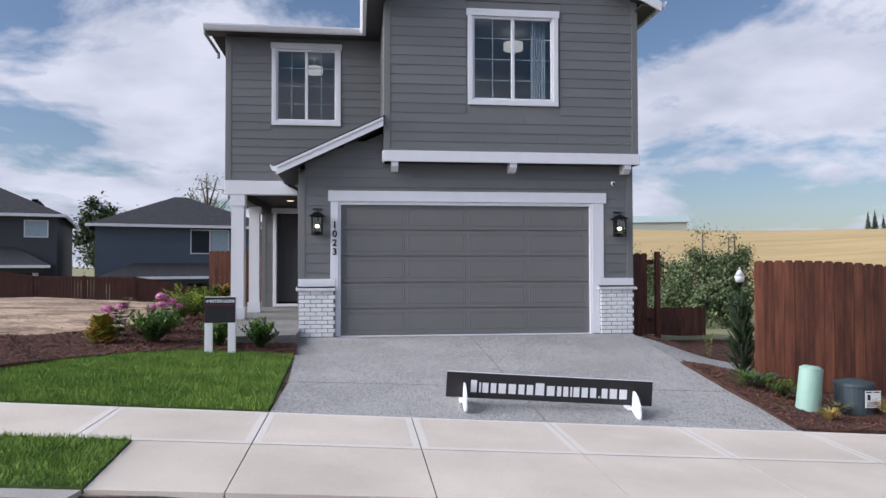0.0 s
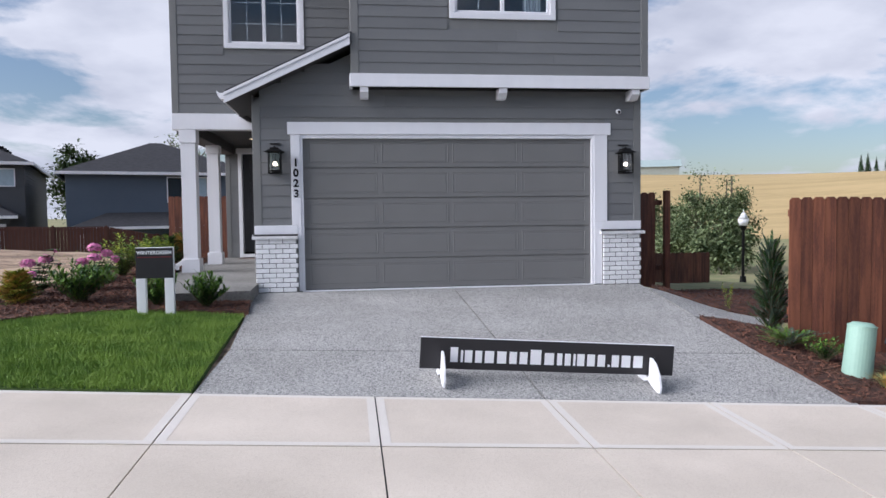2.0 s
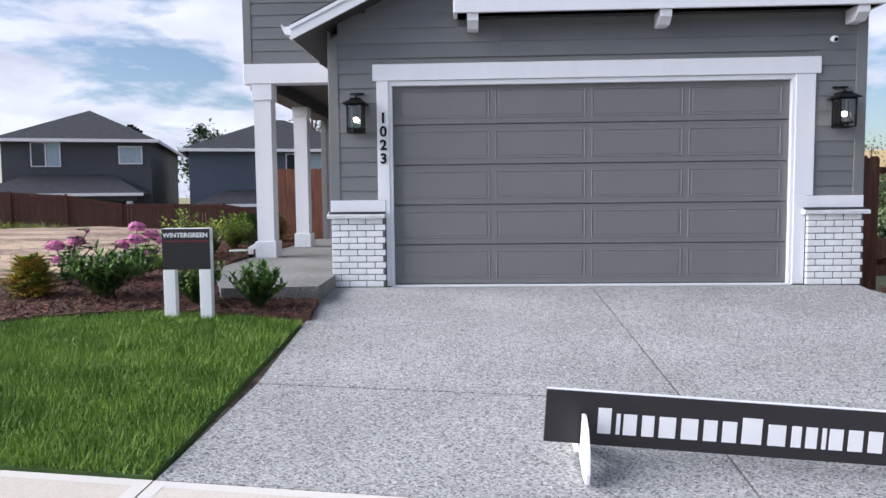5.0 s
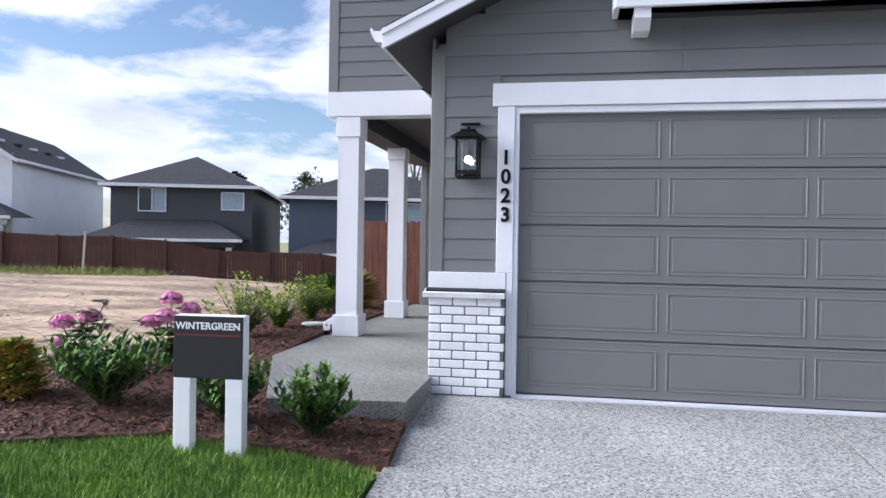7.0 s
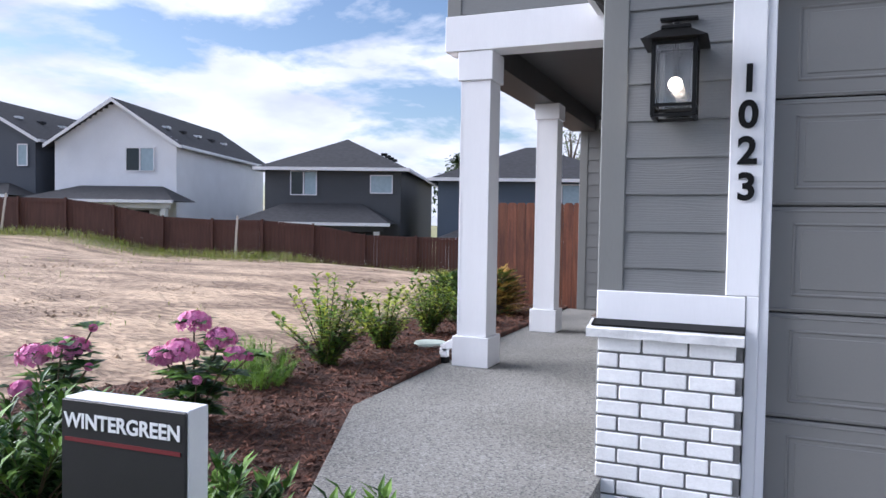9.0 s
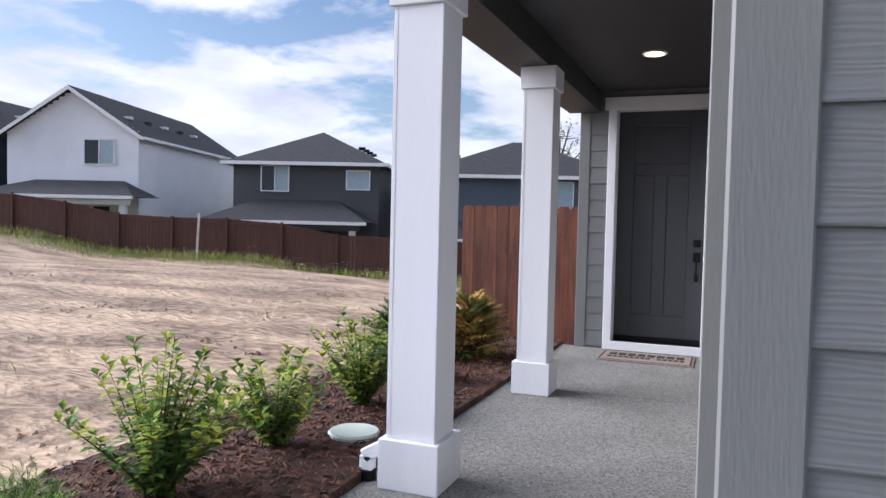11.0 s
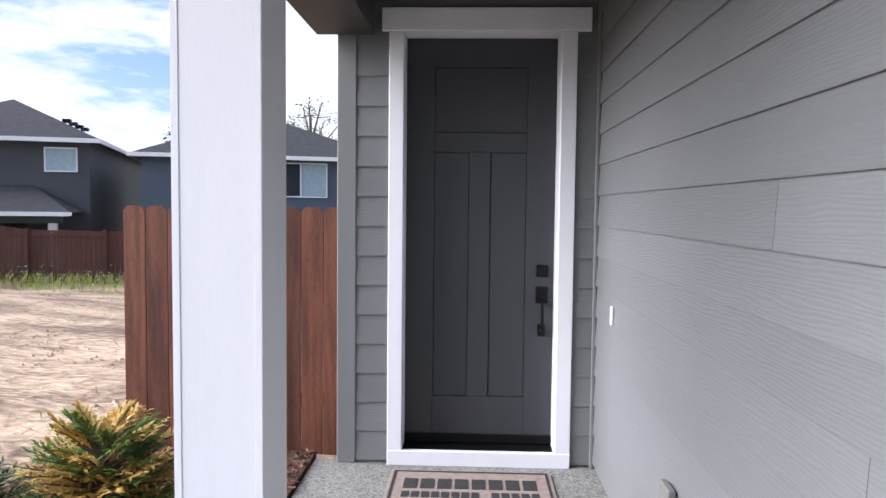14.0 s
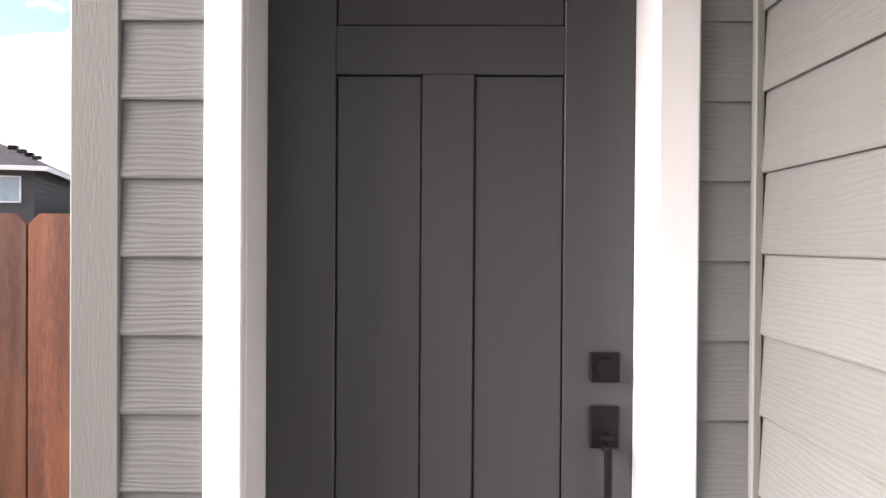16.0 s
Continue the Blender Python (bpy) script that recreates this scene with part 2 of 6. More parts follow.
FIELD = material("wheat_field", (0.56, 0.41, 0.19), 0.95, second=(0.44, 0.32, 0.14), scale=0.03, fine=0.4, stretch=(0.6, 3, 1), bump=0)
MEADOW = material("meadow", (0.20, 0.22, 0.09), 0.95, second=(0.33, 0.28, 0.15), scale=0.12, fine=2, bump=0)
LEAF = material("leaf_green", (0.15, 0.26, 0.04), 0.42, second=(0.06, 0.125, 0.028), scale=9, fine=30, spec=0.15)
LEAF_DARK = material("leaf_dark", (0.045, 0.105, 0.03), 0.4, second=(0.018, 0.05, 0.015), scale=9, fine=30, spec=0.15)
LEAF_LIME = material("leaf_lime", (0.44, 0.47, 0.06), 0.5, second=(0.14, 0.24, 0.035), scale=7, fine=30, spec=0.15)
LEAF_GOLD = material("leaf_gold", (0.66, 0.42, 0.10), 0.6, second=(0.42, 0.27, 0.06), scale=6, fine=30)
FERN = material("fern_green", (0.26, 0.42, 0.06), 0.5, second=(0.13, 0.25, 0.035), scale=9, fine=30, spec=0.15)
LEAF_SILVER = material("leaf_juniper", (0.085, 0.13, 0.085), 0.6, second=(0.035, 0.065, 0.045), scale=9, fine=30)
TREE_LEAF = material("tree_leaf", (0.075, 0.115, 0.035), 0.7, second=(0.03, 0.055, 0.02), scale=0.8, fine=6)
PETAL = material("petal_pink", (0.86, 0.34, 0.56), 0.6, second=(0.66, 0.15, 0.38), scale=20, fine=60)
STEM = material("stem", (0.10, 0.075, 0.045), 0.8)
TRUNK = material("trunk_bark", (0.13, 0.105, 0.08), 0.9, vary=0.3, scale=3, fine=20, stretch=(2, 2, 0.4))


# ---- mesh tools ----
def mesh_ob(name, bm, mat, parent=None, smooth=False):
    me = bpy.data.meshes.new(name)
    bm.to_mesh(me)
    bm.free()
    for mm in (mat if isinstance(mat, (list, tuple)) else [mat]):
        me.materials.append(mm)
    if smooth:
        me.polygons.foreach_set("use_smooth", [True] * len(me.polygons))
    ob = new(name, me)
    ob.parent = parent
    return ob


def add_box(bm, x0, x1, y0, y1, z0, z1, bev=0.0):
    r = bmesh.ops.create_cube(bm, size=1.0, matrix=Matrix.LocRotScale(((x0 + x1) / 2, (y0 + y1) / 2, (z0 + z1) / 2), None, (x1 - x0, y1 - y0, z1 - z0)))
    if bev:
        es = {e for v in r["verts"] for e in v.link_edges}
        bmesh.ops.bevel(bm, geom=list(es), offset=bev, segments=1, affect='EDGES')
    return r


def box(name, x0, x1, y0, y1, z0, z1, mat, parent=None, bev=0.004):
    bm = bmesh.new()
    add_box(bm, x0, x1, y0, y1, z0, z1, bev)
    return mesh_ob(name, bm, mat, parent)


def add_cyl(bm, p, q, r0, r1, seg=10, caps=True):
    p, q = Vector(p), Vector(q)
    d = q - p
    m = Matrix.Translation((p + q) / 2) @ d.to_track_quat('Z', 'Y').to_matrix().to_4x4()
    return bmesh.ops.create_cone(bm, cap_ends=caps, segments=seg, radius1=r0, radius2=r1, depth=d.length, matrix=m)


def add_prism(bm, poly, a, b, axis='y'):
    """A polygon of (u, v) swept from a to b along an axis: y: (x, z); x: (y, z); z: (x, y)."""
    def at(u, v, w):
        return {'y': (u, w, v), 'x': (w, u, v), 'z': (u, v, w)}[axis]
    lo = [bm.verts.new(at(u, v, a)) for u, v in poly]
    hi = [bm.verts.new(at(u, v, b)) for u, v in poly]
    k = len(poly)
    bm.faces.new(lo), bm.faces.new(hi[::-1])
    for i in range(k):
        bm.faces.new((lo[i], hi[i], hi[(i + 1) % k], lo[(i + 1) % k]))
    bmesh.ops.recalc_face_normals(bm, faces=bm.faces)


def prism(name, poly, a, b, axis, mat, parent=None):
    bm = bmesh.new()
    add_prism(bm, poly, a, b, axis)
    return mesh_ob(name, bm, mat, parent)


def holder(name, at=(0, 0, 0), **tags):
    e = new(name)
    e.location = at
    return tagged(e, **tags)


def arrays_ob(name, verts, faces, mats, idx=None, parent=None):
    me = bpy.data.meshes.new(name)
    me.from_pydata([tuple(v) for v in verts], [], [tuple(f) for f in faces])
    for mm in mats:
        me.materials.append(mm)
    if idx is not None:
        me.polygons.foreach_set("material_index", idx)
    ob = new(name, me)
    ob.parent = parent
    return ob


# ---- ground levels ----
def smooth(a, b, v):
    t = min(1.0, max(0.0, (v - a) / (b - a)))
    return t * t * (3 - 2 * t)


def street_z(x):
    return -0.35 - 0.062 * max(-14.0, min(14.0, x))


def near_z(x, y):
    """Level of driveway, lawn and beds before the house."""
    if y < 8.4:
        return street_z(x) - 0.02 * (8.4 - max(y, 5.6))
    k = min(1.0, (y - 8.4) / 5.2)
    top = 0.0 if x > -0.9 else 0.08 * smooth(-0.9, -3.0, x)
    top -= 0.25 * smooth(5.4, 6.6, x)
    return street_z(x) * (1 - k) + top * k


FENCE_U = Vector((0.953, 0.302)).normalized()
FENCE_P = Vector((-22.0, 38.3))
CONTROL = ((-6.3, 18.7, 0.18), (-3.3, 16, 0.15), (-3.4, 20, 0.12), (-12, 25, 0.22), (-22, 38.3, -0.35), (-33, 34.8, 0.57), (-14.4, 40.7, -1.0),
           (-6, 43.7, -1.8), (-12, 12, 0.35), (-20, 16, 0.8), (-36, 24, 1.3), (8, 14, -0.4), (8, 20, -0.75), (12, 24, -1.15), (16, 29, -1.9), (0, 35, -1.2),
           (-25, 52, -1.2), (-8, 58, -2.2), (-45, 45, 0.5), (20, 45, -2.6), (9, 9.5, -0.75))


def far_z(x, y):
    num = den = 0.0
    for cx, cy, cz in CONTROL:
        w = 1.0 / ((x - cx) ** 2 + (y - cy) ** 2 + 0.6) ** 1.6
        num, den = num + w * cz, den + w
    z = num / den
    # the wheat hill rises far off beyond the dip
    d = math.hypot(x, y)
    a = math.degrees(math.atan2(x, max(y, 0.01))) if y > 0 else 180
    z += smooth(75, 330, d) * 19.5 * smooth(-5, 14, a) * (1 - smooth(70, 110, a)) * (0.94 + 0.06 * math.sin(a * 0.13))
    z -= smooth(35, 70, d) * 1.5 * smooth(5, 18, a)
    return z


def ground_z(x, y):
    if y < 5.6:
        return street_z(x) - 0.2
    k = max(smooth(-3.4, -6.5, x), smooth(6.0, 8.5, x), smooth(13.6, 16.0, y))
    k *= smooth(6.5, 10.5, y) if abs(x) > 6 else 1.0
    n = near_z(x, y) - 0.035
    return n * (1 - k) + far_z(x, y) * k


# ---- ground sheet ----
def build_ground():
    cx, cy = -2.0, 12.0
    radii = [0.0]
    step = 0.35
    while radii[-1] < 2600:
        radii.append(radii[-1] + step)
        if radii[-1] > 9:
            step *= 1.085
    seg = 144
    verts, faces, idx = [(cx, cy, ground_z(cx, cy))], [], []

    def kind(x, y):
        d = math.hypot(x, y)
        if y < 5.7:
            return 3
        a = math.degrees(math.atan2(x, max(y, 0.01)))
        s = (Vector((x, y)) - FENCE_P).dot(Vector((-FENCE_U.y, FENCE_U.x)))
        if d > 95 and a > 2:
            return 2
        if x < 4 and y < 60 and s < -1.2 and a < 6:
            return 0
        return 1
    for r in radii[1:]:
        for k in range(seg):
            a = 2 * math.pi * k / seg
            x, y = cx + r * math.cos(a), cy + r * math.sin(a)
            z = ground_z(x, y)
            if r < 60 and (x < -3.6 and y > 9):
                z += 0.06 * noise.noise(Vector((x * 1.1, y * 1.9, 0))) + 0.04 * noise.noise(Vector((x * 3.3, y * 5.1, 3)))
            verts.append((x, y, z))
    for i in range(len(radii) - 1):
        for k in range(seg):
            k2 = (k + 1) % seg
            if i == 0:
                f = (0, 1 + k, 1 + k2)
            else:
                a, b = 1 + (i - 1) * seg, 1 + i * seg
                f = (a + k, b + k, b + k2, a + k2)
            faces.append(f)
            c = [sum(verts[v][j] for v in f) / len(f) for j in (0, 1)]
            idx.append(kind(*c))
    g = arrays_ob("ground", verts, faces, [DIRT, MEADOW, FIELD, ASPHALT], idx)
    g.data.polygons.foreach_set("use_smooth", [True] * len(g.data.polygons))
    return tagged(g, "bare dirt lot, meadow and distant wheat hill", "ground", kind="structure")


build_ground()


def draped(name, poly, lift, mat, thick=0.12, n=0.4, parent=None, level=near_z):
    """A slab over a polygon on the plan that follows the ground level."""
    bm = bmesh.new()
    f = bm.faces.new([bm.verts.new((x, y, 0)) for x, y in poly])
    xs, ys = [p[0] for p in poly], [p[1] for p in poly]
    for lo, hi, ax in ((min(xs), max(xs), 0), (min(ys), max(ys), 1)):
        v = lo + n
        while v < hi - 0.02:
            co, no = [0, 0, 0], [0, 0, 0]
            co[ax], no[ax] = v, 1
            bmesh.ops.bisect_plane(bm, geom=bm.verts[:] + bm.edges[:] + bm.faces[:], plane_co=co, plane_no=no)
            v += n
    ext = bmesh.ops.extrude_face_region(bm, geom=bm.faces[:])
    low = [v for v in ext["geom"] if isinstance(v, bmesh.types.BMVert)]
    lows = set(low)
    for v in bm.verts:
        z = level(v.co.x, v.co.y) + lift
        v.co.z = z - thick if v in lows else z
    bmesh.ops.recalc_face_normals(bm, faces=bm.faces)
    return mesh_ob(name, bm, mat, parent)


# driveway slabs with sawn joints
driveway = holder("driveway", label="exposed aggregate concrete driveway with sawn joints", category="driveway", kind="structure")
G = 0.011
JOINT = material("joint_grime", (0.045, 0.043, 0.04), 0.95, vary=0.3, scale=8, fine=60)
draped("joint_bed", ((-0.70, 8.45), (5.48, 8.45), (5.38, 12.0), (5.42, 13.66), (-0.86, 13.66), (-0.64, 10.0)), -0.028, JOINT, thick=0.02, parent=driveway)
for poly in (((-0.72, 8.43), (2.39 - G, 8.43), (2.37 - G, 9.97 - G), (-0.66, 9.97 - G)), ((2.39 + G, 8.43), (5.52, 8.43), (5.42, 9.97 - G), (2.37 + G, 9.97 - G)),
             ((-0.66, 9.97 + G), (2.37 - G, 9.97 + G), (2.30 - G, 13.68), (-0.90, 13.68), (-0.79, 12.7)), ((2.37 + G, 9.97 + G), (5.42, 9.97 + G), (5.40, 12.0), (5.44, 13.68), (2.30 + G, 13.68))):
    draped("slab", poly, 0.0, AGGREGATE, parent=driveway)
path_slab = draped("side_path", ((5.42, 11.6), (6.6, 11.6), (6.9, 11.95), (5.46, 13.4)), 0.0, AGGREGATE)
tagged(path_slab, "small aggregate concrete side path beside driveway", "path", kind="structure")

# pavement: a row of pale slabs, each with a smooth trowelled border, and the kerb-side apron
pavement = holder("pavement", label="pale broom-finished concrete pavement slabs", category="pavement", kind="structure")
xs = [-20.0 + 1.56 * k for k in range(28)]
shift = (-0.725 - xs[0]) % 1.56
xs = [x + shift for x in xs]
BORDER = speckled("trowelled_border", (0.75, 0.70, 0.63), (0.70, 0.655, 0.59), (0.77, 0.72, 0.66), 220, bump=0.03, stain=0.1)
for x in xs:
    a, b = x + 0.006, x + 1.56 - 0.006
    draped("joint_bed", ((a - 0.006, 5.80 if -0.8 < x < 5.3 else 7.12), (b + 0.006, 5.80 if -0.8 < x < 5.3 else 7.12), (b + 0.006, 8.42), (a - 0.006, 8.42)), -0.012, JOINT, thick=0.02, n=1.4, parent=pavement)
    draped("slab", ((a, 7.11), (b, 7.11), (b, 8.42), (a, 8.42)), 0.0, SIDEWALK, n=1.4, parent=pavement)
    bm = bmesh.new()
    for p in ((a, a + 0.07, 7.115, 8.415), (b - 0.07, b, 7.115, 8.415), (a, b, 8.345, 8.415), (a, b, 7.115, 7.185)):
        q = [bm.verts.new((u, v, near_z(u, v) + 0.002)) for u, v in ((p[0], p[2]), (p[1], p[2]), (p[1], p[3]), (p[0], p[3]))]
        bm.faces.new(q)
    mesh_ob("border", bm, BORDER, pavement)
    if -0.8 < x < 5.3:
        draped("slab", ((a, 5.75), (b, 5.75), (b, 7.095), (a, 7.095)), 0.0, SIDEWALK, n=1.4, parent=pavement)
draped("slab", ((-1.76, 7.095), (-0.73, 7.095), (-0.73, 5.75), (-1.7, 5.75)), 0.0, SIDEWALK, n=1.4, parent=pavement)
draped("slab", ((5.525, 7.095), (6.6, 7.095), (6.1, 5.75), (5.525, 5.75)), 0.0, SIDEWALK, n=1.4, parent=pavement)
kerb = holder("kerb", label="rounded concrete kerb, dropped at the driveway", category="kerb", kind="structure")
draped("kerb_stone", ((-30, 5.55), (-1.75, 5.55), (-1.71, 5.74), (-30, 5.74)), 0.0, KERB, thick=0.3, n=3, parent=kerb)
draped("kerb_stone", ((-1.75, 5.55), (6.4, 5.55), (6.15, 5.74), (-1.71, 5.74)), -0.05, KERB, thick=0.2, n=3, parent=kerb)
draped("kerb_stone", ((6.4, 5.55), (30, 5.55), (30, 5.74), (6.15, 5.74)), 0.0, KERB, thick=0.3, n=3, parent=kerb)
gut = draped("gutter", ((-30, 5.1), (30, 5.1), (30, 5.55), (-30, 5.55)), -0.14, KERB, thick=0.1, n=3)
tagged(gut, "pale concrete street gutter", "gutter", kind="structure")


def turf(name, poly, label, density):
    """A lawn: a low sheet with blades of grass on it."""
    import random as rnd
    rng = rnd.Random(7)
    base = draped(name, poly, 0.012, TURF, thick=0.1, n=0.5)
    tagged(base, label, "lawn", kind="structure")
    xs, ys = [p[0] for p in poly], [p[1] for p in poly]

    def inside(x, y):
        c, k = False, len(poly)
        for i in range(k):
            (x1, y1), (x2, y2) = poly[i], poly[(i + 1) % k]
            if (y1 > y) != (y2 > y) and x < (x2 - x1) * (y - y1) / (y2 - y1) + x1:
                c = not c
        return c
    verts, faces = [], []
    area = (max(xs) - min(xs)) * (max(ys) - min(ys))
    for _ in range(int(area * density)):
        x, y = rng.uniform(min(xs), max(xs)), rng.uniform(min(ys), max(ys))
        if not inside(x, y):
            continue
        z = near_z(x, y) + 0.01
        a, h, w = rng.uniform(0, 6.28), rng.uniform(0.03, 0.065), rng.uniform(0.003, 0.006)
        dx, dy = math.cos(a), math.sin(a)
        lx, ly = rng.gauss(0, 0.022), rng.gauss(0, 0.022)
        k = len(verts)
        verts += [(x - dx * w, y - dy * w, z), (x + dx * w, y + dy * w, z), (x + lx, y + ly, z + h)]
        faces.append((k, k + 1, k + 2))
    b = arrays_ob("grass_blades", verts, faces, [BLADE])
    b.parent = base
    tagged(b, kind="stuff")
    return base


LAWN_EDGE = [(-0.76, 11.75), (-1.4, 11.9), (-2.2, 11.92), (-3.1, 11.45), (-3.8, 10.85), (-4.3, 10.0), (-4.6, 8.44)]
turf("lawn", [(-0.74, 8.44)] + LAWN_EDGE, "mown green lawn beside the driveway", 7000)
turf("verge", [(-1.77, 7.08), (-12.0, 7.08), (-12.0, 5.76), (-1.71, 5.76)], "mown green grass verge behind kerb", 4500)


def mulch_bed(name, poly, label, count, level, lift):
    rng = random.Random(11)
    base = draped(name, poly, lift, MULCH, thick=0.12, n=0.45, level=level)
    tagged(base, label, "mulch bed", kind="structure")
    xs, ys = [p[0] for p in poly], [p[1] for p in poly]
    verts, faces = [], []

    def inside(x, y):
        c, k = False, len(poly)
        for i in range(k):
            (x1, y1), (x2, y2) = poly[i], poly[(i + 1) % k]
            if (y1 > y) != (y2 > y) and x < (x2 - x1) * (y - y1) / (y2 - y1) + x1:
                c = not c
        return c
    made = 0
    while made < count:
        x, y = rng.uniform(min(xs), max(xs)), rng.uniform(min(ys), max(ys))
        if not inside(x, y):
            continue
        made += 1
        z = level(x, y) + lift + rng.uniform(0.0, 0.015)
        m = Euler((rng.gauss(0, 0.35), rng.gauss(0, 0.35), rng.uniform(0, 6.28))).to_matrix()
        L, W = rng.uniform(0.012, 0.04), rng.uniform(0.004, 0.011)
        k = len(verts)
        for u, v, w in ((-L, -W, 0), (L, -W * 0.6, 0), (L * 0.9, W, 0), (-L, W, 0), (0, 0, 0.009)):
            p = m @ Vector((u, v, w))
            verts.append((x + p.x, y + p.y, z + p.z))
        faces += [(k, k + 1, k + 4), (k + 1, k + 2, k + 4), (k + 2, k + 3, k + 4), (k + 3, k, k + 4)]
    c = arrays_ob("bark_chips", verts, faces, [CHIP])
    c.parent = base
    tagged(c, kind="stuff")
    return base


def bed_z(x, y):
    return ground_z(x, y)


mulch_bed("mulch_bed", [(-0.80, 12.68), (-0.72, 11.9)] + LAWN_EDGE[1:] + [(-9.0, 8.46), (-8.6, 10.2), (-6.6, 11.9), (-4.9, 12.9), (-4.6, 13.6), (-4.0, 15.0), (-3.9, 17.0), (-4.1, 20.6), (-2.53, 20.6), (-2.55, 14.3), (-1.85, 12.58)],
          "dark red bark mulch bed beside porch", 17000, bed_z, 0.09)
mulch_bed("mulch_bed", [(5.46, 8.46), (9.5, 8.46), (9.5, 10.3), (6.5, 11.5), (5.46, 11.55)], "dark bark mulch bed beside driveway", 4000, bed_z, 0.06)
mulch_bed("mulch_bed", [(5.6, 13.5), (6.95, 11.98), (9.0, 12.2), (9.5, 16.0), (6.4, 16.0), (6.35, 14.6)], "reddish bark mulch bed behind path", 2500, bed_z, 0.05)


# porch slab
def porch_level(x, y):
    return 0.14 + 0.05 * min(1.0, max(0.0, (y - 12.6) / 3.1))


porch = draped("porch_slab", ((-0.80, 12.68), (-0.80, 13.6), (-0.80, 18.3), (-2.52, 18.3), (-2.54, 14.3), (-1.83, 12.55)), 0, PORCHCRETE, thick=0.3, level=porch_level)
tagged(porch, "aggregate concrete porch slab, one step high", "porch", kind="structure")
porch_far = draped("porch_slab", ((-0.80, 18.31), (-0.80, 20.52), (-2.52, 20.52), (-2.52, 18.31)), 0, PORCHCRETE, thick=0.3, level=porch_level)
tagged(porch_far, "aggregate concrete porch slab before the door", "porch", kind="structure")


# ---- the house ----
def wall_panel(name, axis, face, back, u0, u1, z0, z1, holes, label):
    """A wall with openings through it. axis x: runs along x, outer face at y = face; axis y: outer face at x = face."""
    bm = bmesh.new()
    us = sorted({u0, u1, *[h[0] for h in holes], *[h[1] for h in holes]})
    zs = sorted({z0, z1, *[h[2] for h in holes], *[h[3] for h in holes]})
    for i in range(len(us) - 1):
        for j in range(len(zs) - 1):
            um, zm = (us[i] + us[i + 1]) / 2, (zs[j] + zs[j + 1]) / 2
            if any(h[0] < um < h[1] and h[2] < zm < h[3] for h in holes):
                continue
            lo, hi = min(face, back), max(face, back)
            if axis == 'x':
                add_box(bm, us[i], us[i + 1], lo, hi, zs[j], zs[j + 1])
            else:
                add_box(bm, lo, hi, us[i], us[i + 1], zs[j], zs[j + 1])
    bmesh.ops.remove_doubles(bm, verts=bm.verts, dist=0.0005)
    w = mesh_ob(name, bm, CORNER)
    return tagged(w, label, "wall", kind="structure")


SIDING_MESHES = {}


def siding(wall, axis, face, out, u0, u1, z0, z1, holes=(), pitch=0.176, limit=None):
    """Lap boards on a wall: each a wedge, thick at its lower edge. out: +1 or -1, the way the wall faces along the other axis."""
    rng = random.Random(int(abs(face) * 100))
    z = z0
    while z < z1 - 0.02:
        top = min(z + pitch + 0.012, z1)
        a, b = u0, u1
        if limit:
            a = max(a, limit(z + 0.09))
        spans = [(a, b)]
        for h0, h1, hz0, hz1 in holes:
            if hz0 < top - 0.02 and hz1 > z + 0.02:
                nxt = []
                for s, e in spans:
                    if h0 > s:
                        nxt.append((s, min(e, h0)))
                    if h1 < e:
                        nxt.append((max(s, h1), e))
                spans = [(s, e) for s, e in nxt if e - s > 0.01]
        parts = []
        for s, e in spans:
            if e - s > 4.0:
                c = s + rng.uniform(0.3, 0.7) * (e - s)
                parts += [(s, c - 0.0012), (c + 0.0012, e)]
            else:
                parts.append((s, e))
        for s, e in parts:
            key = (axis, out, round(e - s, 3), round(top - z, 3))
            if key not in SIDING_MESHES:
                bm = bmesh.new()
                L, H = e - s, top - z
                prof = [(0.0, 0.0), (0.019 * out, 0.0), (0.020 * out, 0.004), (0.009 * out, H), (0.0, H)]
                if axis == 'x':
                    add_prism(bm, [(p[0], p[1]) for p in prof], 0, L, 'x')
                else:
                    add_prism(bm, [(p[0], p[1]) for p in prof], 0, L, 'y')
                me = bpy.data.meshes.new("siding_board")
                bm.to_mesh(me); bm.free()
                me.materials.append(SIDING)
                SIDING_MESHES[key] = me
            ob = new("siding_board", SIDING_MESHES[key])
            ob.location = (s, face, z) if axis == 'x' else (face, s, z)
            ob.parent = wall
        z += pitch


YF, YB, YU, YD = 13.75, 13.45, 15.80, 20.49       # garage front, bay front, upper left front, door wall
XL, XP, XB, XR = -2.50, -0.83, 0.72, 5.48
XE = -2.355                                       # left end of the entry wall         # house left, porch wall, bay left, house right
GX0, GX1, GZ = -0.12, 4.69, 2.46                  # garage opening
DX0, DX1, DZ0, DZ1 = -1.985, -1.075, 0.280, 2.755  # front door leaf
W1 = (-1.49, -0.22, 4.36, 5.89)
W2 = (2.33, 3.87, 4.36, 5.93)
RAKE = lambda x: 2.97 + 0.48 * (x + 1.09)          # underside of the small roof

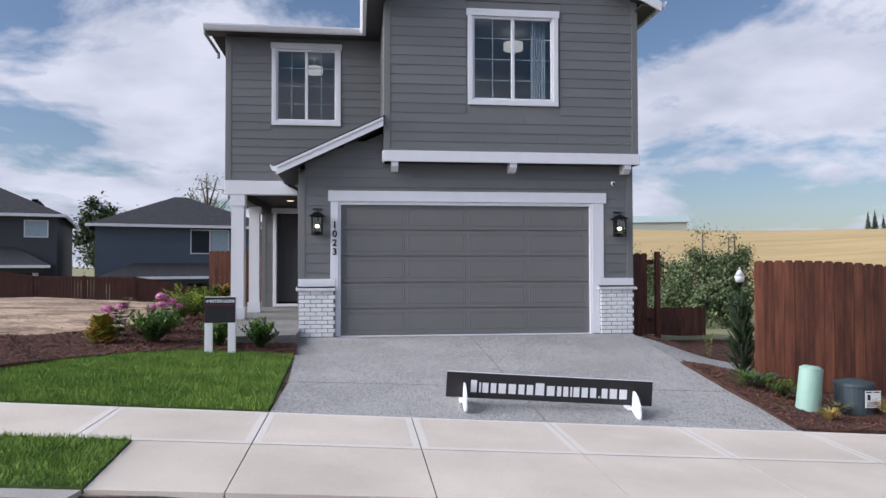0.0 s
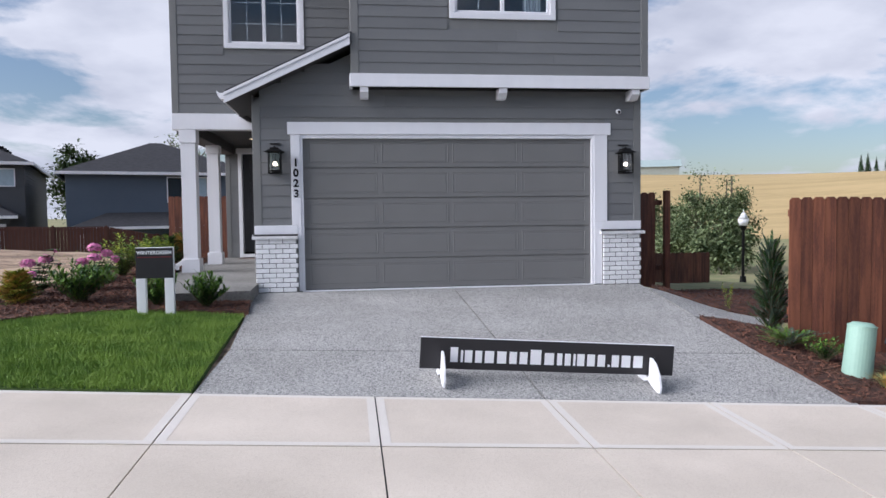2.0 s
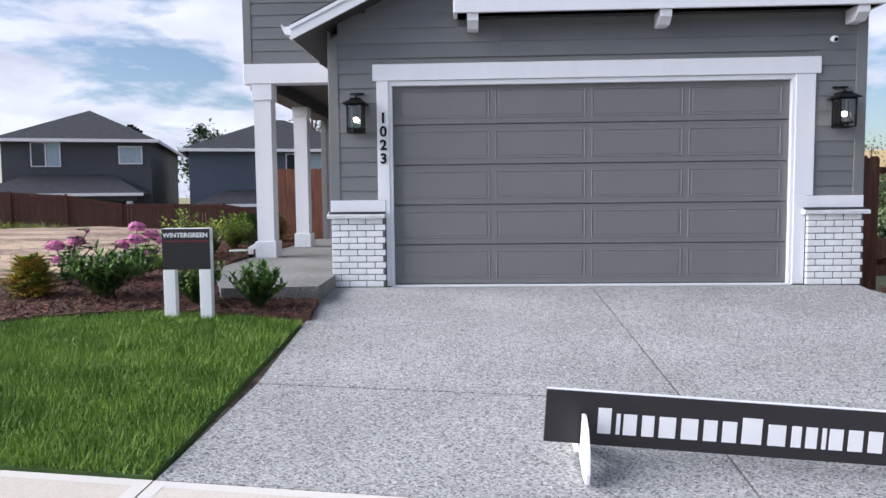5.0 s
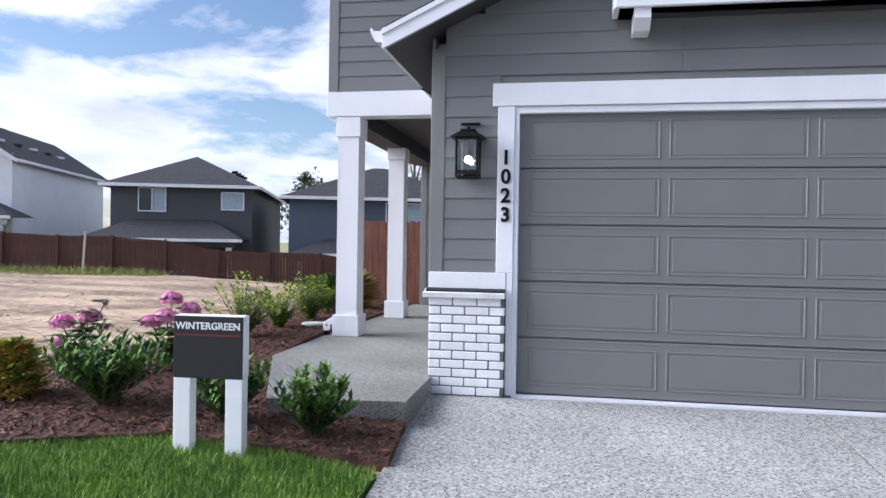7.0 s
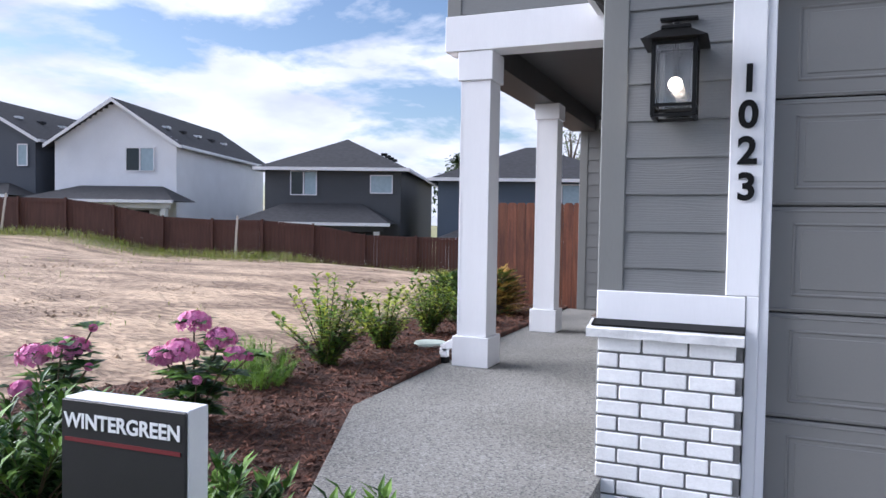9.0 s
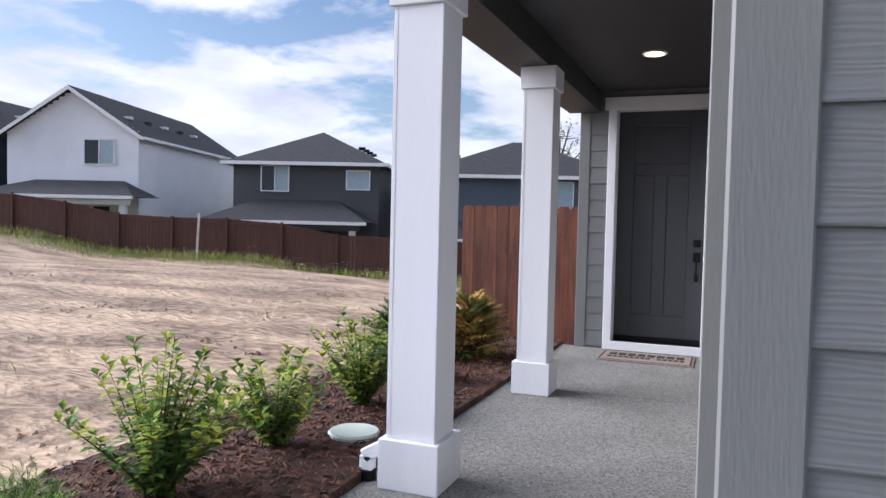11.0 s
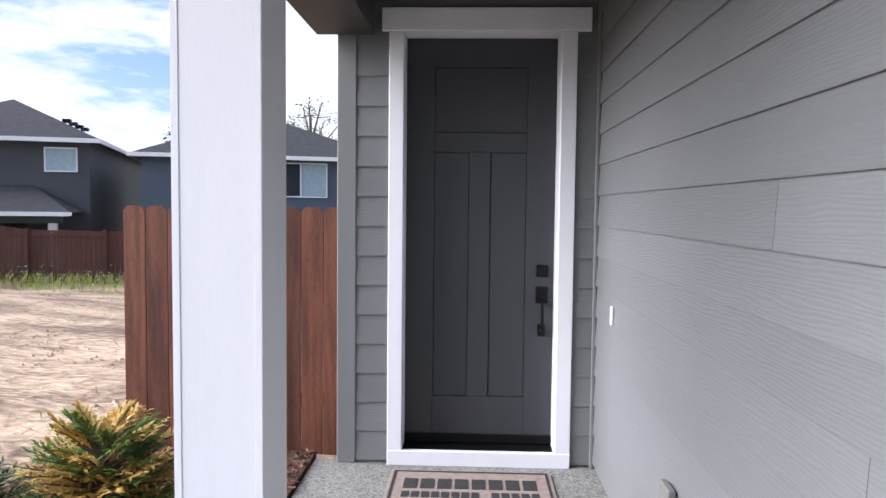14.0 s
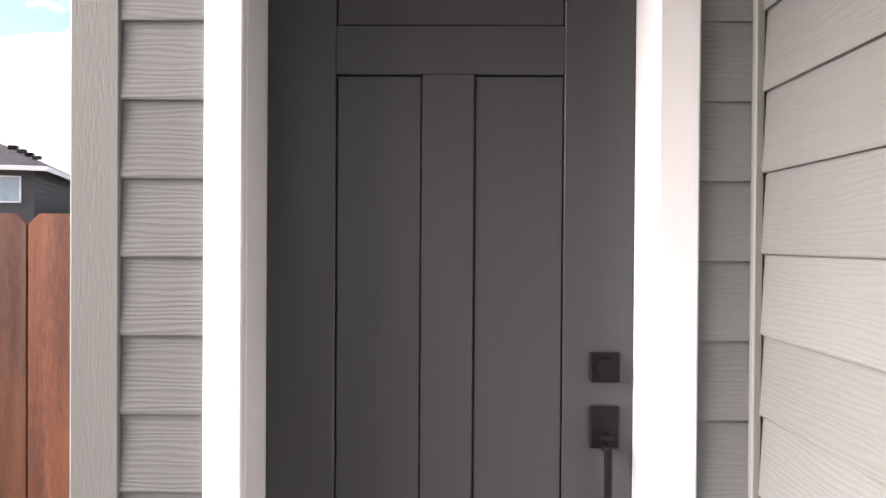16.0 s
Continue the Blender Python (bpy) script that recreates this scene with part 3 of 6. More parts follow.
w = wall_panel("wall_garage", 'x', YF, YF + 0.16, XP, XR, -0.1, 2.95, [(GX0, GX1, -0.2, GZ)], "grey lap-sided garage front wall")
siding(w, 'x', YF, -1, XP + 0.1, XR - 0.1, 0.998, 3.6, [(GX0 - 0.13, GX1 + 0.2, -1, 2.68), (XB, XR, 3.23, 9)], limit=lambda z: (z - 3.04) / 0.48 - 1.09 if z > 2.97 else -9)
prism("gable_infill", [(XP, 2.95), (XR, 2.95), (XR, 3.30), (XB, 3.30), (XB, 3.78), (XP, 3.0)], YF + 0.002, YF + 0.16, 'y', CORNER, w)
w = wall_panel("wall_porch", 'y', XP, XP + 0.16, YF + 0.16, YD, 0.0, 3.1, [], "grey lap-sided porch side wall")
siding(w, 'y', XP, -1, YF + 0.10, YD - 0.03, 0.226, 2.96, pitch=0.176)
w = wall_panel("wall_entry", 'x', YD, YD + 0.16, XE, XP + 0.1, 0.0, 2.98, [(DX0 - 0.02, DX1 + 0.02, 0.15, DZ1 + 0.02)], "grey lap-sided entry wall with door")
siding(w, 'x', YD, -1, XE + 0.09, XP - 0.025, 0.209, 2.96, [(DX0 - 0.08, DX1 + 0.085, 0.0, 2.88)], pitch=0.176)
w = wall_panel("wall_upper", 'x', YU, YU + 0.16, XL, XB + 0.05, 3.09, 6.3, [W1], "grey lap-sided upper wall with window")
siding(w, 'x', YU, -1, XL + 0.1, XB, 3.10, 6.27, [(W1[0] - 0.1, W1[1] + 0.1, W1[2] - 0.11, W1[3] + 0.15)])
w = wall_panel("wall_bay", 'x', YB, YB + 0.16, XB, XR, 3.2, 6.2, [W2], "grey lap-sided overhanging upper bay wall")
siding(w, 'x', YB, -1, XB + 0.1, XR - 0.1, 3.40, 6.9, [(W2[0] - 0.12, W2[1] + 0.12, W2[2] - 0.12, W2[3] + 0.16)])
prism("gable_infill", [(XB, 6.2), (XR, 6.2), (3.1, 7.4)], YB + 0.001, YB + 0.15, 'y', CORNER, w)
w = wall_panel("wall_bay_side", 'y', XB, XB + 0.16, YB + 0.16, YU + 2, 3.2, 6.3, [], "grey lap-sided bay side wall")
siding(w, 'y', XB, -1, YB + 0.1, YU, 3.40, 6.3)
w = wall_panel("wall_left", 'y', XL, XL + 0.16, YU + 0.16, 27.0, 2.96, 6.3, [], "grey lap-sided house left wall")
siding(w, 'y', XL, -1, YU + 0.1, 27.0, 3.14, 6.27)
w = wall_panel("wall_left_lower", 'y', XE, XE + 0.16, YD + 0.16, 27.0, -0.9, 3.0, [], "grey lap-sided lower left wall")
siding(w, 'y', XE, -1, YD + 0.1, 27.0, 0.26, 2.95)
w = wall_panel("wall_right", 'y', XR, XR - 0.16, YF + 0.16, 27.0, -1.0, 6.2, [], "grey lap-sided house right wall")
siding(w, 'y', XR, 1, YF + 0.1, 27.0, 0.1, 6.2)
wall_panel("wall_back", 'x', 27.0, 26.84, XL, XR, -1.0, 6.3, [], "grey house back wall")
box("bay_floor", XB, XR, YB + 0.002, YF, 3.2, 3.24, SOFFIT)
tagged(bpy.data.objects["bay_floor"], "dark soffit under upper bay", "soffit", kind="structure")

trim = holder("trim", label="white painted exterior trim boards", category="trim", kind="structure")
cornerboards = holder("corner_trim", label="grey painted corner boards", category="trim", kind="structure")
# corner boards
for a in ((XP - 0.022, XP + 0.1, YF - 0.024, YF - 0.001, 1.06, 2.98), (XP - 0.024, XP - 0.001, YF, YF + 0.1, 0.24, 3.1), (XR - 0.1, XR + 0.022, YF - 0.024, YF - 0.001, 1.06, 3.2),
          (XR + 0.001, XR + 0.024, YF, YF + 0.1, 0, 6.2), (XB - 0.022, XB + 0.1, YB - 0.024, YB - 0.001, 3.40, 6.4), (XB - 0.024, XB - 0.001, YB, YB + 0.1, 3.40, 6.3),
          (XR - 0.1, XR + 0.022, YB - 0.024, YB - 0.001, 3.40, 6.3), (XL - 0.022, XL + 0.1, YU - 0.024, YU - 0.001, 3.09, 6.25), (XL - 0.024, XL - 0.001, YU, YU + 0.1, 3.12, 6.25),
          (XE - 0.022, XE + 0.09, YD - 0.024, YD - 0.001, 0.19, 2.94), (XP - 0.036, XP - 0.014, YD - 0.036, YD - 0.014, 0.19, 2.94)):
    box("corner_board", *a, CORNER, cornerboards)
# a proud batten up the porch side wall
box("batten", XP - 0.072, XP - 0.001, 14.48, 14.53, 0.165, 2.95, CORNER, cornerboards)
# garage trim, bay band, brackets
JL, JR = GX0 - 0.055, GX1 + 0.14                   # where the brick meets the jambs
box("header", -0.31, 4.97, YF - 0.045, YF - 0.001, GZ + 0.03, GZ + 0.225, WHITE, trim)
box("jamb_board", GX0 - 0.145, GX0, YF - 0.035, YF - 0.001, 1.063, GZ + 0.03, WHITE, trim)
box("jamb_board", GX1, GX1 + 0.225, YF - 0.035, YF - 0.001, 1.063, GZ + 0.03, WHITE, trim)
box("jamb_board", JL, GX0, YF - 0.035, YF - 0.001, 0.01, 1.063, WHITE, trim)
box("jamb_board", GX1, JR, YF - 0.035, YF - 0.001, 0.01, 1.063, WHITE, trim)
box("door_stop", GX0, GX0 + 0.04, YF - 0.02, YF + 0.09, 0.01, GZ, WHITE, trim)
box("door_stop", GX1 - 0.04, GX1, YF - 0.02, YF + 0.09, 0.01, GZ, WHITE, trim)
box("door_stop", GX0 - 0.0, GX1 + 0.0, YF - 0.018, YF + 0.09, GZ - 0.03, GZ + 0.028, WHITE, trim)
box("threshold", GX0, GX1, YF - 0.03, YF + 0.1, -0.02, 0.015, WHITE, trim)
box("band", XB - 0.03, XR + 0.04, YB - 0.045, YB - 0.001, 3.20, 3.40, WHITE, trim)
box("band", XB - 0.045, XB - 0.001, YB + 0.0, YF - 0.02, 3.20, 3.40, WHITE, trim)
box("band", XR + 0.001, XR + 0.045, YB + 0.0, YF + 0.3, 3.20, 3.40, WHITE, trim)
for x in (0.90, 3.10, 5.30):
    prism("bracket", [(YB - 0.01, 3.2), (YF - 0.02, 3.2), (YF - 0.02, 3.04), (YB + 0.09, 3.04), (YB - 0.01, 3.12)], x - 0.065, x + 0.065, 'x', WHITE, trim)
for a, b in ((XP - 0.02, JL - 0.002), (JR + 0.002, XR + 0.02)):
    box("water_table", a, b, YF - 0.04, YF - 0.001, 0.915, 1.06, WHITE, trim)
# the front beam of the porch
box("beam", XL - 0.03, XP - 0.026, YU - 0.04, YU + 0.20, 2.80, 3.09, WHITE, trim)
beam = box("beam", XL, XL + 0.34, YU + 0.2, YD - 0.03, 2.73, 2.955, SOFFIT, None)
tagged(beam, "dark painted porch side beam", "beam", kind="structure")
ceil = box("ceiling", XL, XP, YU + 0.2, YD, 2.955, 3.02, SOFFIT)
tagged(ceil, "dark painted porch ceiling", "ceiling", kind="structure")


def post(x, y, top, half):
    p = holder("porch_post", (x, y, 0.19), label="white boxed porch post with plinth and cap", category="post", group="porch posts")
    for nm, h, z0, z1 in (("plinth", half + 0.03, 0, 0.25), ("shaft", half, 0.25, 2.37), ("cap", half + 0.02, 2.37, top)):
        box(nm, -h, h, -h, h, z0, z1, WHITE, p)
    # the boxing boards overlap at the front corners
    for u in (-1, 1):
        box("edge_board", u * (half - 0.012) - 0.010, u * (half - 0.012) + 0.010, -half - 0.0018, -half - 0.0004, 0.252, 2.368, WHITE, p, 0.001)
    box("shim", -half + 0.02, half - 0.02, -half + 0.02, half - 0.02, -0.012, 0.001, BLACK, p, 0)
    return p


post(-2.265, 15.92, 2.608, 0.13)
post(-2.24, 18.17, 2.54, 0.12)


# brick wainscots
def brick_panel(x0, x1, name):
    w = holder(name, label="white painted brick wainscot with stone cap", category="brick wall", kind="structure")
    yf = YF - 0.10
    box("mortar_bed", x0 + 0.006, x1 - 0.006, yf + 0.008, YF - 0.002, 0.0, 0.84, MORTAR, w, 0)
    box("footing", x0 + 0.004, x1 - 0.004, yf + 0.012, YF - 0.002, -0.12, 0.0, MORTAR, w, 0)
    meshes = {}
    z, row = 0.01, 0
    while z < 0.82:
        x = x0 - (0.105 if row % 2 else 0.0)
        while x < x1 - 0.01:
            a, b = max(x, x0), min(x + 0.2, x1)
            if b - a > 0.03:
                k = round(b - a, 3)
                if k not in meshes:
                    bm = bmesh.new()
                    add_box(bm, 0, k, 0, 0.05, 0, 0.066, 0.005)
                    me = bpy.data.meshes.new("brick"); bm.to_mesh(me); bm.free()
                    me.materials.append(BRICK)
                    meshes[k] = me
                o = new("brick", meshes[k])
                o.location = (a, yf + random.uniform(-0.002, 0.002), z)
                o.parent = w
            x += 0.21
        z += 0.0765
        row += 1
    bm = bmesh.new()
    add_prism(bm, [(yf - 0.045, 0.845), (yf - 0.05, 0.885), (YF - 0.002, 0.915), (YF - 0.002, 0.84)], x0 - 0.05, x1 + (0.0 if x0 < 0 else 0.05), 'x')
    bmesh.ops.subdivide_edges(bm, edges=bm.edges[:], cuts=6, use_grid_fill=True)
    for v in bm.verts:
        v.co += Vector((0, -0.008, 0.006)) * noise.noise(v.co * 14)
    mesh_ob("cap_stone", bm, CAPSTONE, w)
    prism("flashing", [(YF - 0.043, 0.908), (YF - 0.043, 0.923), (yf - 0.016, 0.903), (yf - 0.016, 0.895)], x0 - 0.03, x1 + (0.0 if x0 < 0 else 0.03), 'x', BLACK, w)
    return w


brick_panel(XP, JL - 0.002, "brick_wall_1")
brick_panel(JR + 0.002, XR, "brick_wall_2")


# garage door of five sections with four long panels each
gdoor = holder("garage_door", (0, 0, 0), label="closed grey sectional garage door with raised panels", category="garage door")
sec = (GZ - 0.03) / 5
bm = bmesh.new()
gw = GX1 - GX0 - 0.08
add_box(bm, 0, gw, 0, 0.045, 0.004, sec - 0.004, 0.004)
pw = (gw - 0.09 * 2 - 0.07 * 3) / 4
for i in range(4):
    a = 0.09 + i * (pw + 0.07)
    for (x0, x1, z0, z1, d) in ((a, a + pw, 0.075, sec - 0.075, 0.006),):
        # a moulded frame with a sunken field
        add_box(bm, x0, x1, -d, 0.01, z1 - 0.016, z1, 0.006)
        add_box(bm, x0, x1, -d, 0.01, z0, z0 + 0.016, 0.006)
        add_box(bm, x0, x0 + 0.016, -d, 0.01, z0, z1, 0.006)
        add_box(bm, x1 - 0.016, x1, -d, 0.01, z0, z1, 0.006)
        add_box(bm, x0 + 0.035, x1 - 0.035, -0.004, 0.01, z0 + 0.03, z1 - 0.03, 0.006)
add_box(bm, 0, gw, -0.004, 0.01, sec - 0.028, sec - 0.018, 0.003)
add_box(bm, 0, gw, -0.004, 0.01, 0.012, 0.022, 0.003)
first = mesh_ob("door_section", bm, GARAGE, gdoor)
first.location = (GX0 + 0.04, YF + 0.045, 0.02)
for k in range(1, 5):
    o = new("door_section", first.data)
    o.location = (GX0 + 0.04, YF + 0.045, 0.02 + sec * k)
    o.parent = gdoor
box("weather_seal", GX0 + 0.04, GX1 - 0.04, YF + 0.05, YF + 0.09, 0.004, 0.022, BLACK, gdoor, 0.003)
box("shade_back", GX0, GX1, YF + 0.1, YF + 0.12, 0, GZ, GARAGE, gdoor, 0)

# roofs
def slab_roof(name, quad, thick, parent, mat=SHINGLE):
    """A roof plane from its four corners, with thickness downwards."""
    bm = bmesh.new()
    top = [bm.verts.new(p) for p in quad]
    low = [bm.verts.new((p[0], p[1], p[2] - thick)) for p in quad]
    k = len(quad)
    bm.faces.new(top), bm.faces.new(low[::-1])
    for i in range(k):
        bm.faces.new((top[i], low[i], low[(i + 1) % k], top[(i + 1) % k]))
    bmesh.ops.recalc_face_normals(bm, faces=bm.faces)
    return mesh_ob(name, bm, mat, parent)


roof = holder("roof", label="dark grey shingle roof with white gutters", category="roof", kind="structure")
up = lambda x: RAKE(x) + 0.20
slab_roof("small_roof", [(-1.20, YF - 0.36, up(-1.2)), (XB - 0.002, YF - 0.36, up(XB)), (XB - 0.002, YU - 0.03, up(XB)), (-1.20, YU - 0.03, up(-1.2))], 0.03, roof)
slab_roof("small_soffit", [(-1.20, YF - 0.355, up(-1.2) - 0.14), (XB - 0.002, YF - 0.355, up(XB) - 0.14), (XB - 0.002, YU - 0.03, up(XB) - 0.14), (-1.20, YU - 0.03, up(-1.2) - 0.14)], 0.03, roof, SOFFIT)
prism("rake_board", [(-1.21, up(-1.21) - 0.19), (XB - 0.03, up(XB - 0.03) - 0.19), (XB - 0.03, up(XB - 0.03) - 0.035), (-1.21, up(-1.21) - 0.035)], YF - 0.385, YF - 0.35, 'y', WHITE, roof)
prism("rake_trim", [(-1.21, up(-1.21) - 0.075), (XB - 0.03, up(XB - 0.03) - 0.075), (XB - 0.03, up(XB - 0.03) - 0.031), (-1.21, up(-1.21) - 0.031)], YF - 0.40, YF - 0.386, 'y', WHITE, roof)


def gutter_run(p, q, out):
    """A white eaves gutter from p to q; out: the way it faces."""
    p, q, o = Vector(p), Vector(q), Vector(out)
    prof = [(0, 0.0), (0.0, -0.12), (0.07, -0.12), (0.09, -0.09), (0.12, -0.03), (0.12, 0.0), (0.112, 0.0), (0.11, -0.03), (0.01, -0.03), (0.01, 0)]
    bm = bmesh.new()
    a = [bm.verts.new(p + o * u + Vector((0, 0, v))) for u, v in prof]
    b = [bm.verts.new(q + o * u + Vector((0, 0, v))) for u, v in prof]
    k = len(prof)
    bm.faces.new(a), bm.faces.new(b[::-1])
    for i in range(k):
        bm.faces.new((a[i], b[i], b[(i + 1) % k], a[(i + 1) % k]))
    bmesh.ops.recalc_face_normals(bm, faces=bm.faces)
    return mesh_ob("gutter", bm, WHITE, roof)


gutter_run((-1.20, YF - 0.36, up(-1.2) - 0.01), (-1.20, YU - 0.05, up(-1.2) - 0.01), (-1, 0, 0))
EZ = 6.22                                          # upper eaves
RX = 3.10                                          # ridge of the bay's roof
ridge = EZ + (RX - 0.37) * 0.5
slab_roof("main_roof", [(0.37, YB - 0.35, EZ), (RX, YB - 0.35, ridge), (RX, 27.3, ridge), (0.37, 27.3, EZ)], 0.04, roof)
slab_roof("main_roof", [(RX, YB - 0.35, ridge), (5.83, YB - 0.35, EZ), (5.83, 27.3, EZ), (RX, 27.3, ridge)], 0.04, roof)
slab_roof("left_roof", [(-2.85, YU - 0.42, EZ), (0.6, YU - 0.42, EZ), (0.6, 20.0, EZ + 1.5), (-0.2, 20.0, EZ + 1.5)], 0.04, roof)
slab_roof("left_roof", [(-2.85, YU - 0.42, EZ), (-0.2, 20.0, EZ + 1.5), (-0.2, 27.3, EZ + 1.5), (-2.85, 27.3, EZ)], 0.04, roof)
box("soffit", -2.9, 0.72, YU - 0.42, YU + 0.02, EZ - 0.10, EZ - 0.07, SOFFIT, roof, 0)
box("soffit", 0.38, 0.73, YB - 0.33, YU - 0.40, EZ - 0.10, EZ - 0.07, SOFFIT, roof, 0)
box("soffit", 5.46, 5.80, YB - 0.33, 27.2, EZ - 0.10, EZ - 0.07, SOFFIT, roof, 0)
gutter_run((-2.88, YU - 0.42, EZ), (0.30, YU - 0.42, EZ), (0, -1, 0))
gutter_run((0.39, YB - 0.35, EZ), (0.39, YU - 0.43, EZ), (-1, 0, 0))
gutter_run((5.83, YB - 0.35, EZ), (5.83, 27.2, EZ), (1, 0, 0))
for s, x0 in ((1, 0.37), (-1, 5.83)):
    prism("rake_board", [(x0, EZ - 0.2), (RX, ridge - 0.2), (RX, ridge - 0.02), (x0, EZ - 0.02)], YB - 0.385, YB - 0.35, 'y', WHITE, roof)
prism("gable_soffit", [(0.4, EZ - 0.1), (RX, ridge - 0.1), (5.8, EZ - 0.1), (5.8, EZ - 0.07), (RX, ridge - 0.07), (0.4, EZ - 0.07)], YB - 0.345, YB - 0.01, 'y', SOFFIT, roof)
bm = bmesh.new()
add_cyl(bm, (-0.75, 18.6, 6.5), (-0.75, 18.6, 7.25), 0.035, 0.035)
mesh_ob("vent_pipe", bm, BLACK, roof)


def downspout(points, mat, r=0.03):
    bm = bmesh.new()
    for p, q in zip(points, points[1:]):
        add_cyl(bm, p, q, r, r, 8)
    return mesh_ob("downspout", bm, mat, roof)


downspout([(-2.85, YU - 0.47, EZ - 0.11), (-2.85, YU - 0.47, EZ - 0.2), (-2.65, YU - 0.1, EZ - 0.5), (-2.65, YU - 0.1, EZ - 0.6)], CORNER)
downspout([(-1.26, YU - 0.6, up(-1.2) - 0.12), (-1.24, YU - 0.6, 3.0), (-0.97, YU - 0.4, 2.86), (-0.97, YU - 0.4, 2.5)], SOFFIT, 0.035)


# windows
def window(name, x0, x1, z0, z1, y, cols, rows_, label):
    w = holder(name, label=label, category="window", kind="structure")
    f = 0.045
    for a in ((x0, x1, z0, z0 + f), (x0, x1, z1 - f, z1), (x0, x0 + f, z0 + f, z1 - f), (x1 - f, x1, z0 + f, z1 - f)):
        box("frame", a[0], a[1], y - 0.01, y + 0.07, a[2], a[3], WHITE, w)
    mid = (x0 + x1) / 2
    box("meeting_rail", mid - 0.03, mid + 0.03, y + 0.0, y + 0.06, z0 + f, z1 - f, WHITE, w)
    for s0, s1, off in ((x0 + f, mid - 0.03, 0.042), (mid + 0.03, x1 - f, 0.03)):
        g = box("pane", s0, s1, y + off, y + off + 0.004, z0 + f, z1 - f, GLASS, w, 0)
        g.visible_shadow = False
        bm = bmesh.new()
        for i in range(1, cols):
            u = s0 + (s1 - s0) * i / cols
            add_box(bm, u - 0.007, u + 0.007, y + off + 0.006, y + off + 0.014, z0 + f, z1 - f)
        for i in range(1, rows_):
            v = z0 + (z1 - z0) * i / rows_
            add_box(bm, s0, s1, y + off + 0.0155, y + off + 0.0215, v - 0.007, v + 0.007)
        if cols > 1:
            mesh_ob("muntins", bm, WHITE, w)
        else:
            bm.free()
    # trim boards
    box("side_board", x0 - 0.085, x0 + 0.005, y - 0.04, y - 0.011, z0 - 0.0, z1, WHITE, w)
    box("side_board", x1 - 0.005, x1 + 0.085, y - 0.04, y - 0.011, z0 - 0.0, z1, WHITE, w)
    box("sill", x0 - 0.085, x1 + 0.085, y - 0.042, y - 0.012, z0 - 0.09, z0, WHITE, w)
    box("head_board", x0 - 0.11, x1 + 0.11, y - 0.045, y - 0.012, z1, z1 + 0.13, WHITE, w)
    return w


window("window_1", *W1[:2], *W1[2:], YU, 2, 4, "white sliding window with grid and lit lamp inside")
window("window_2", *W2[:2], *W2[2:], YB, 2, 4, "white sliding window with grid, curtain and lamp")


def room(name, x0, x1, y0, y1, z0, z1):
    bm = bmesh.new()
    t = 0.05
    for a in ((x0 - t, x0, y0, y1, z0, z1), (x1, x1 + t, y0, y1, z0, z1), (x0, x1, y1, y1 + t, z0, z1), (x0, x1, y0, y1, z0 - t, z0), (x0, x1, y0, y1, z1, z1 + t)):
        add_box(bm, *a)
    return tagged(mesh_ob(name, bm, ROOM), "plain light upstairs room seen through window", "room", kind="structure")


room("room_1", -2.35, 0.6, YU + 0.165, 19.5, 3.5, 6.12)
room("room_2", 0.95, 5.25, YB + 0.17, 17.0, 3.5, 6.12)
SHADE = glowing("lamp_shade", (1.0, 0.86, 0.70), 0.6)


def ceiling_lamp(x, y, z):
    l = holder("ceiling_lamp", (x, y, z), label="white drum ceiling lamp, lit", category="ceiling lamp", group="ceiling lamps")
    bm = bmesh.new(); add_cyl(bm, (0, 0, -0.36), (0, 0, -0.22), 0.2, 0.2, 24); mesh_ob("shade", bm, SHADE, l)
    bm = bmesh.new(); add_cyl(bm, (0, 0, -0.22), (0, 0, 0.0), 0.012, 0.012, 8); add_cyl(bm, (0, 0, -0.02), (0, 0, 0.0), 0.07, 0.07, 16); mesh_ob("stem", bm, WHITE, l)
    return l


ceiling_lamp(-0.78, 17.2, 6.12)
ceiling_lamp(3.42, 14.9, 6.12)
bm = bmesh.new()
pts = [(3.5 + 0.3 * i / 20, YB + 0.30 + 0.02 * math.sin(i * 1.9)) for i in range(21)]
for (xa, ya), (xb, yb) in zip(pts, pts[1:]):
    bm.faces.new([bm.verts.new(p) for p in ((xa, ya, 4.2), (xb, yb, 4.2), (xb, yb, 6.0), (xa, ya, 6.0))])
cur = mesh_ob("curtain", bm, BLIND)
tagged(cur, "pale sheer curtain hanging behind window", "curtain")

# front door
fdoor = holder("front_door", label="closed charcoal front door with three panels", category="door")
YP = YD + 0.17
box("leaf", DX0, DX1, YP + 0.024, YP + 0.05, DZ0 + 0.03, DZ1, DOOR, fdoor, 0.002)
px0, px1 = -1.815, -1.248
pm = (-1.60, -1.472)
for a in ((DX0, px0, DZ0 + 0.03, DZ1), (px1, DX1, DZ0 + 0.03, DZ1), (px0, px1, DZ1 - 0.17, DZ1), (px0, px1, 2.07, 2.19), (px0, px1, DZ0 + 0.03, 0.56), (pm[0], pm[1], 0.56, 2.07)):
    box("rail", a[0], a[1], YP, YP + 0.0245, a[2], a[3], DOOR, fdoor, 0.002)
for a in ((px0, px1, 2.19, DZ1 - 0.17), (px0, pm[0], 0.56, 2.07), (pm[1], px1, 0.56, 2.07)):
    box("panel", a[0] + 0.004, a[1] - 0.003, YP + 0.007, YP + 0.0245, a[2] + 0.003, a[3] - 0.004, DOOR, fdoor, 0.002)
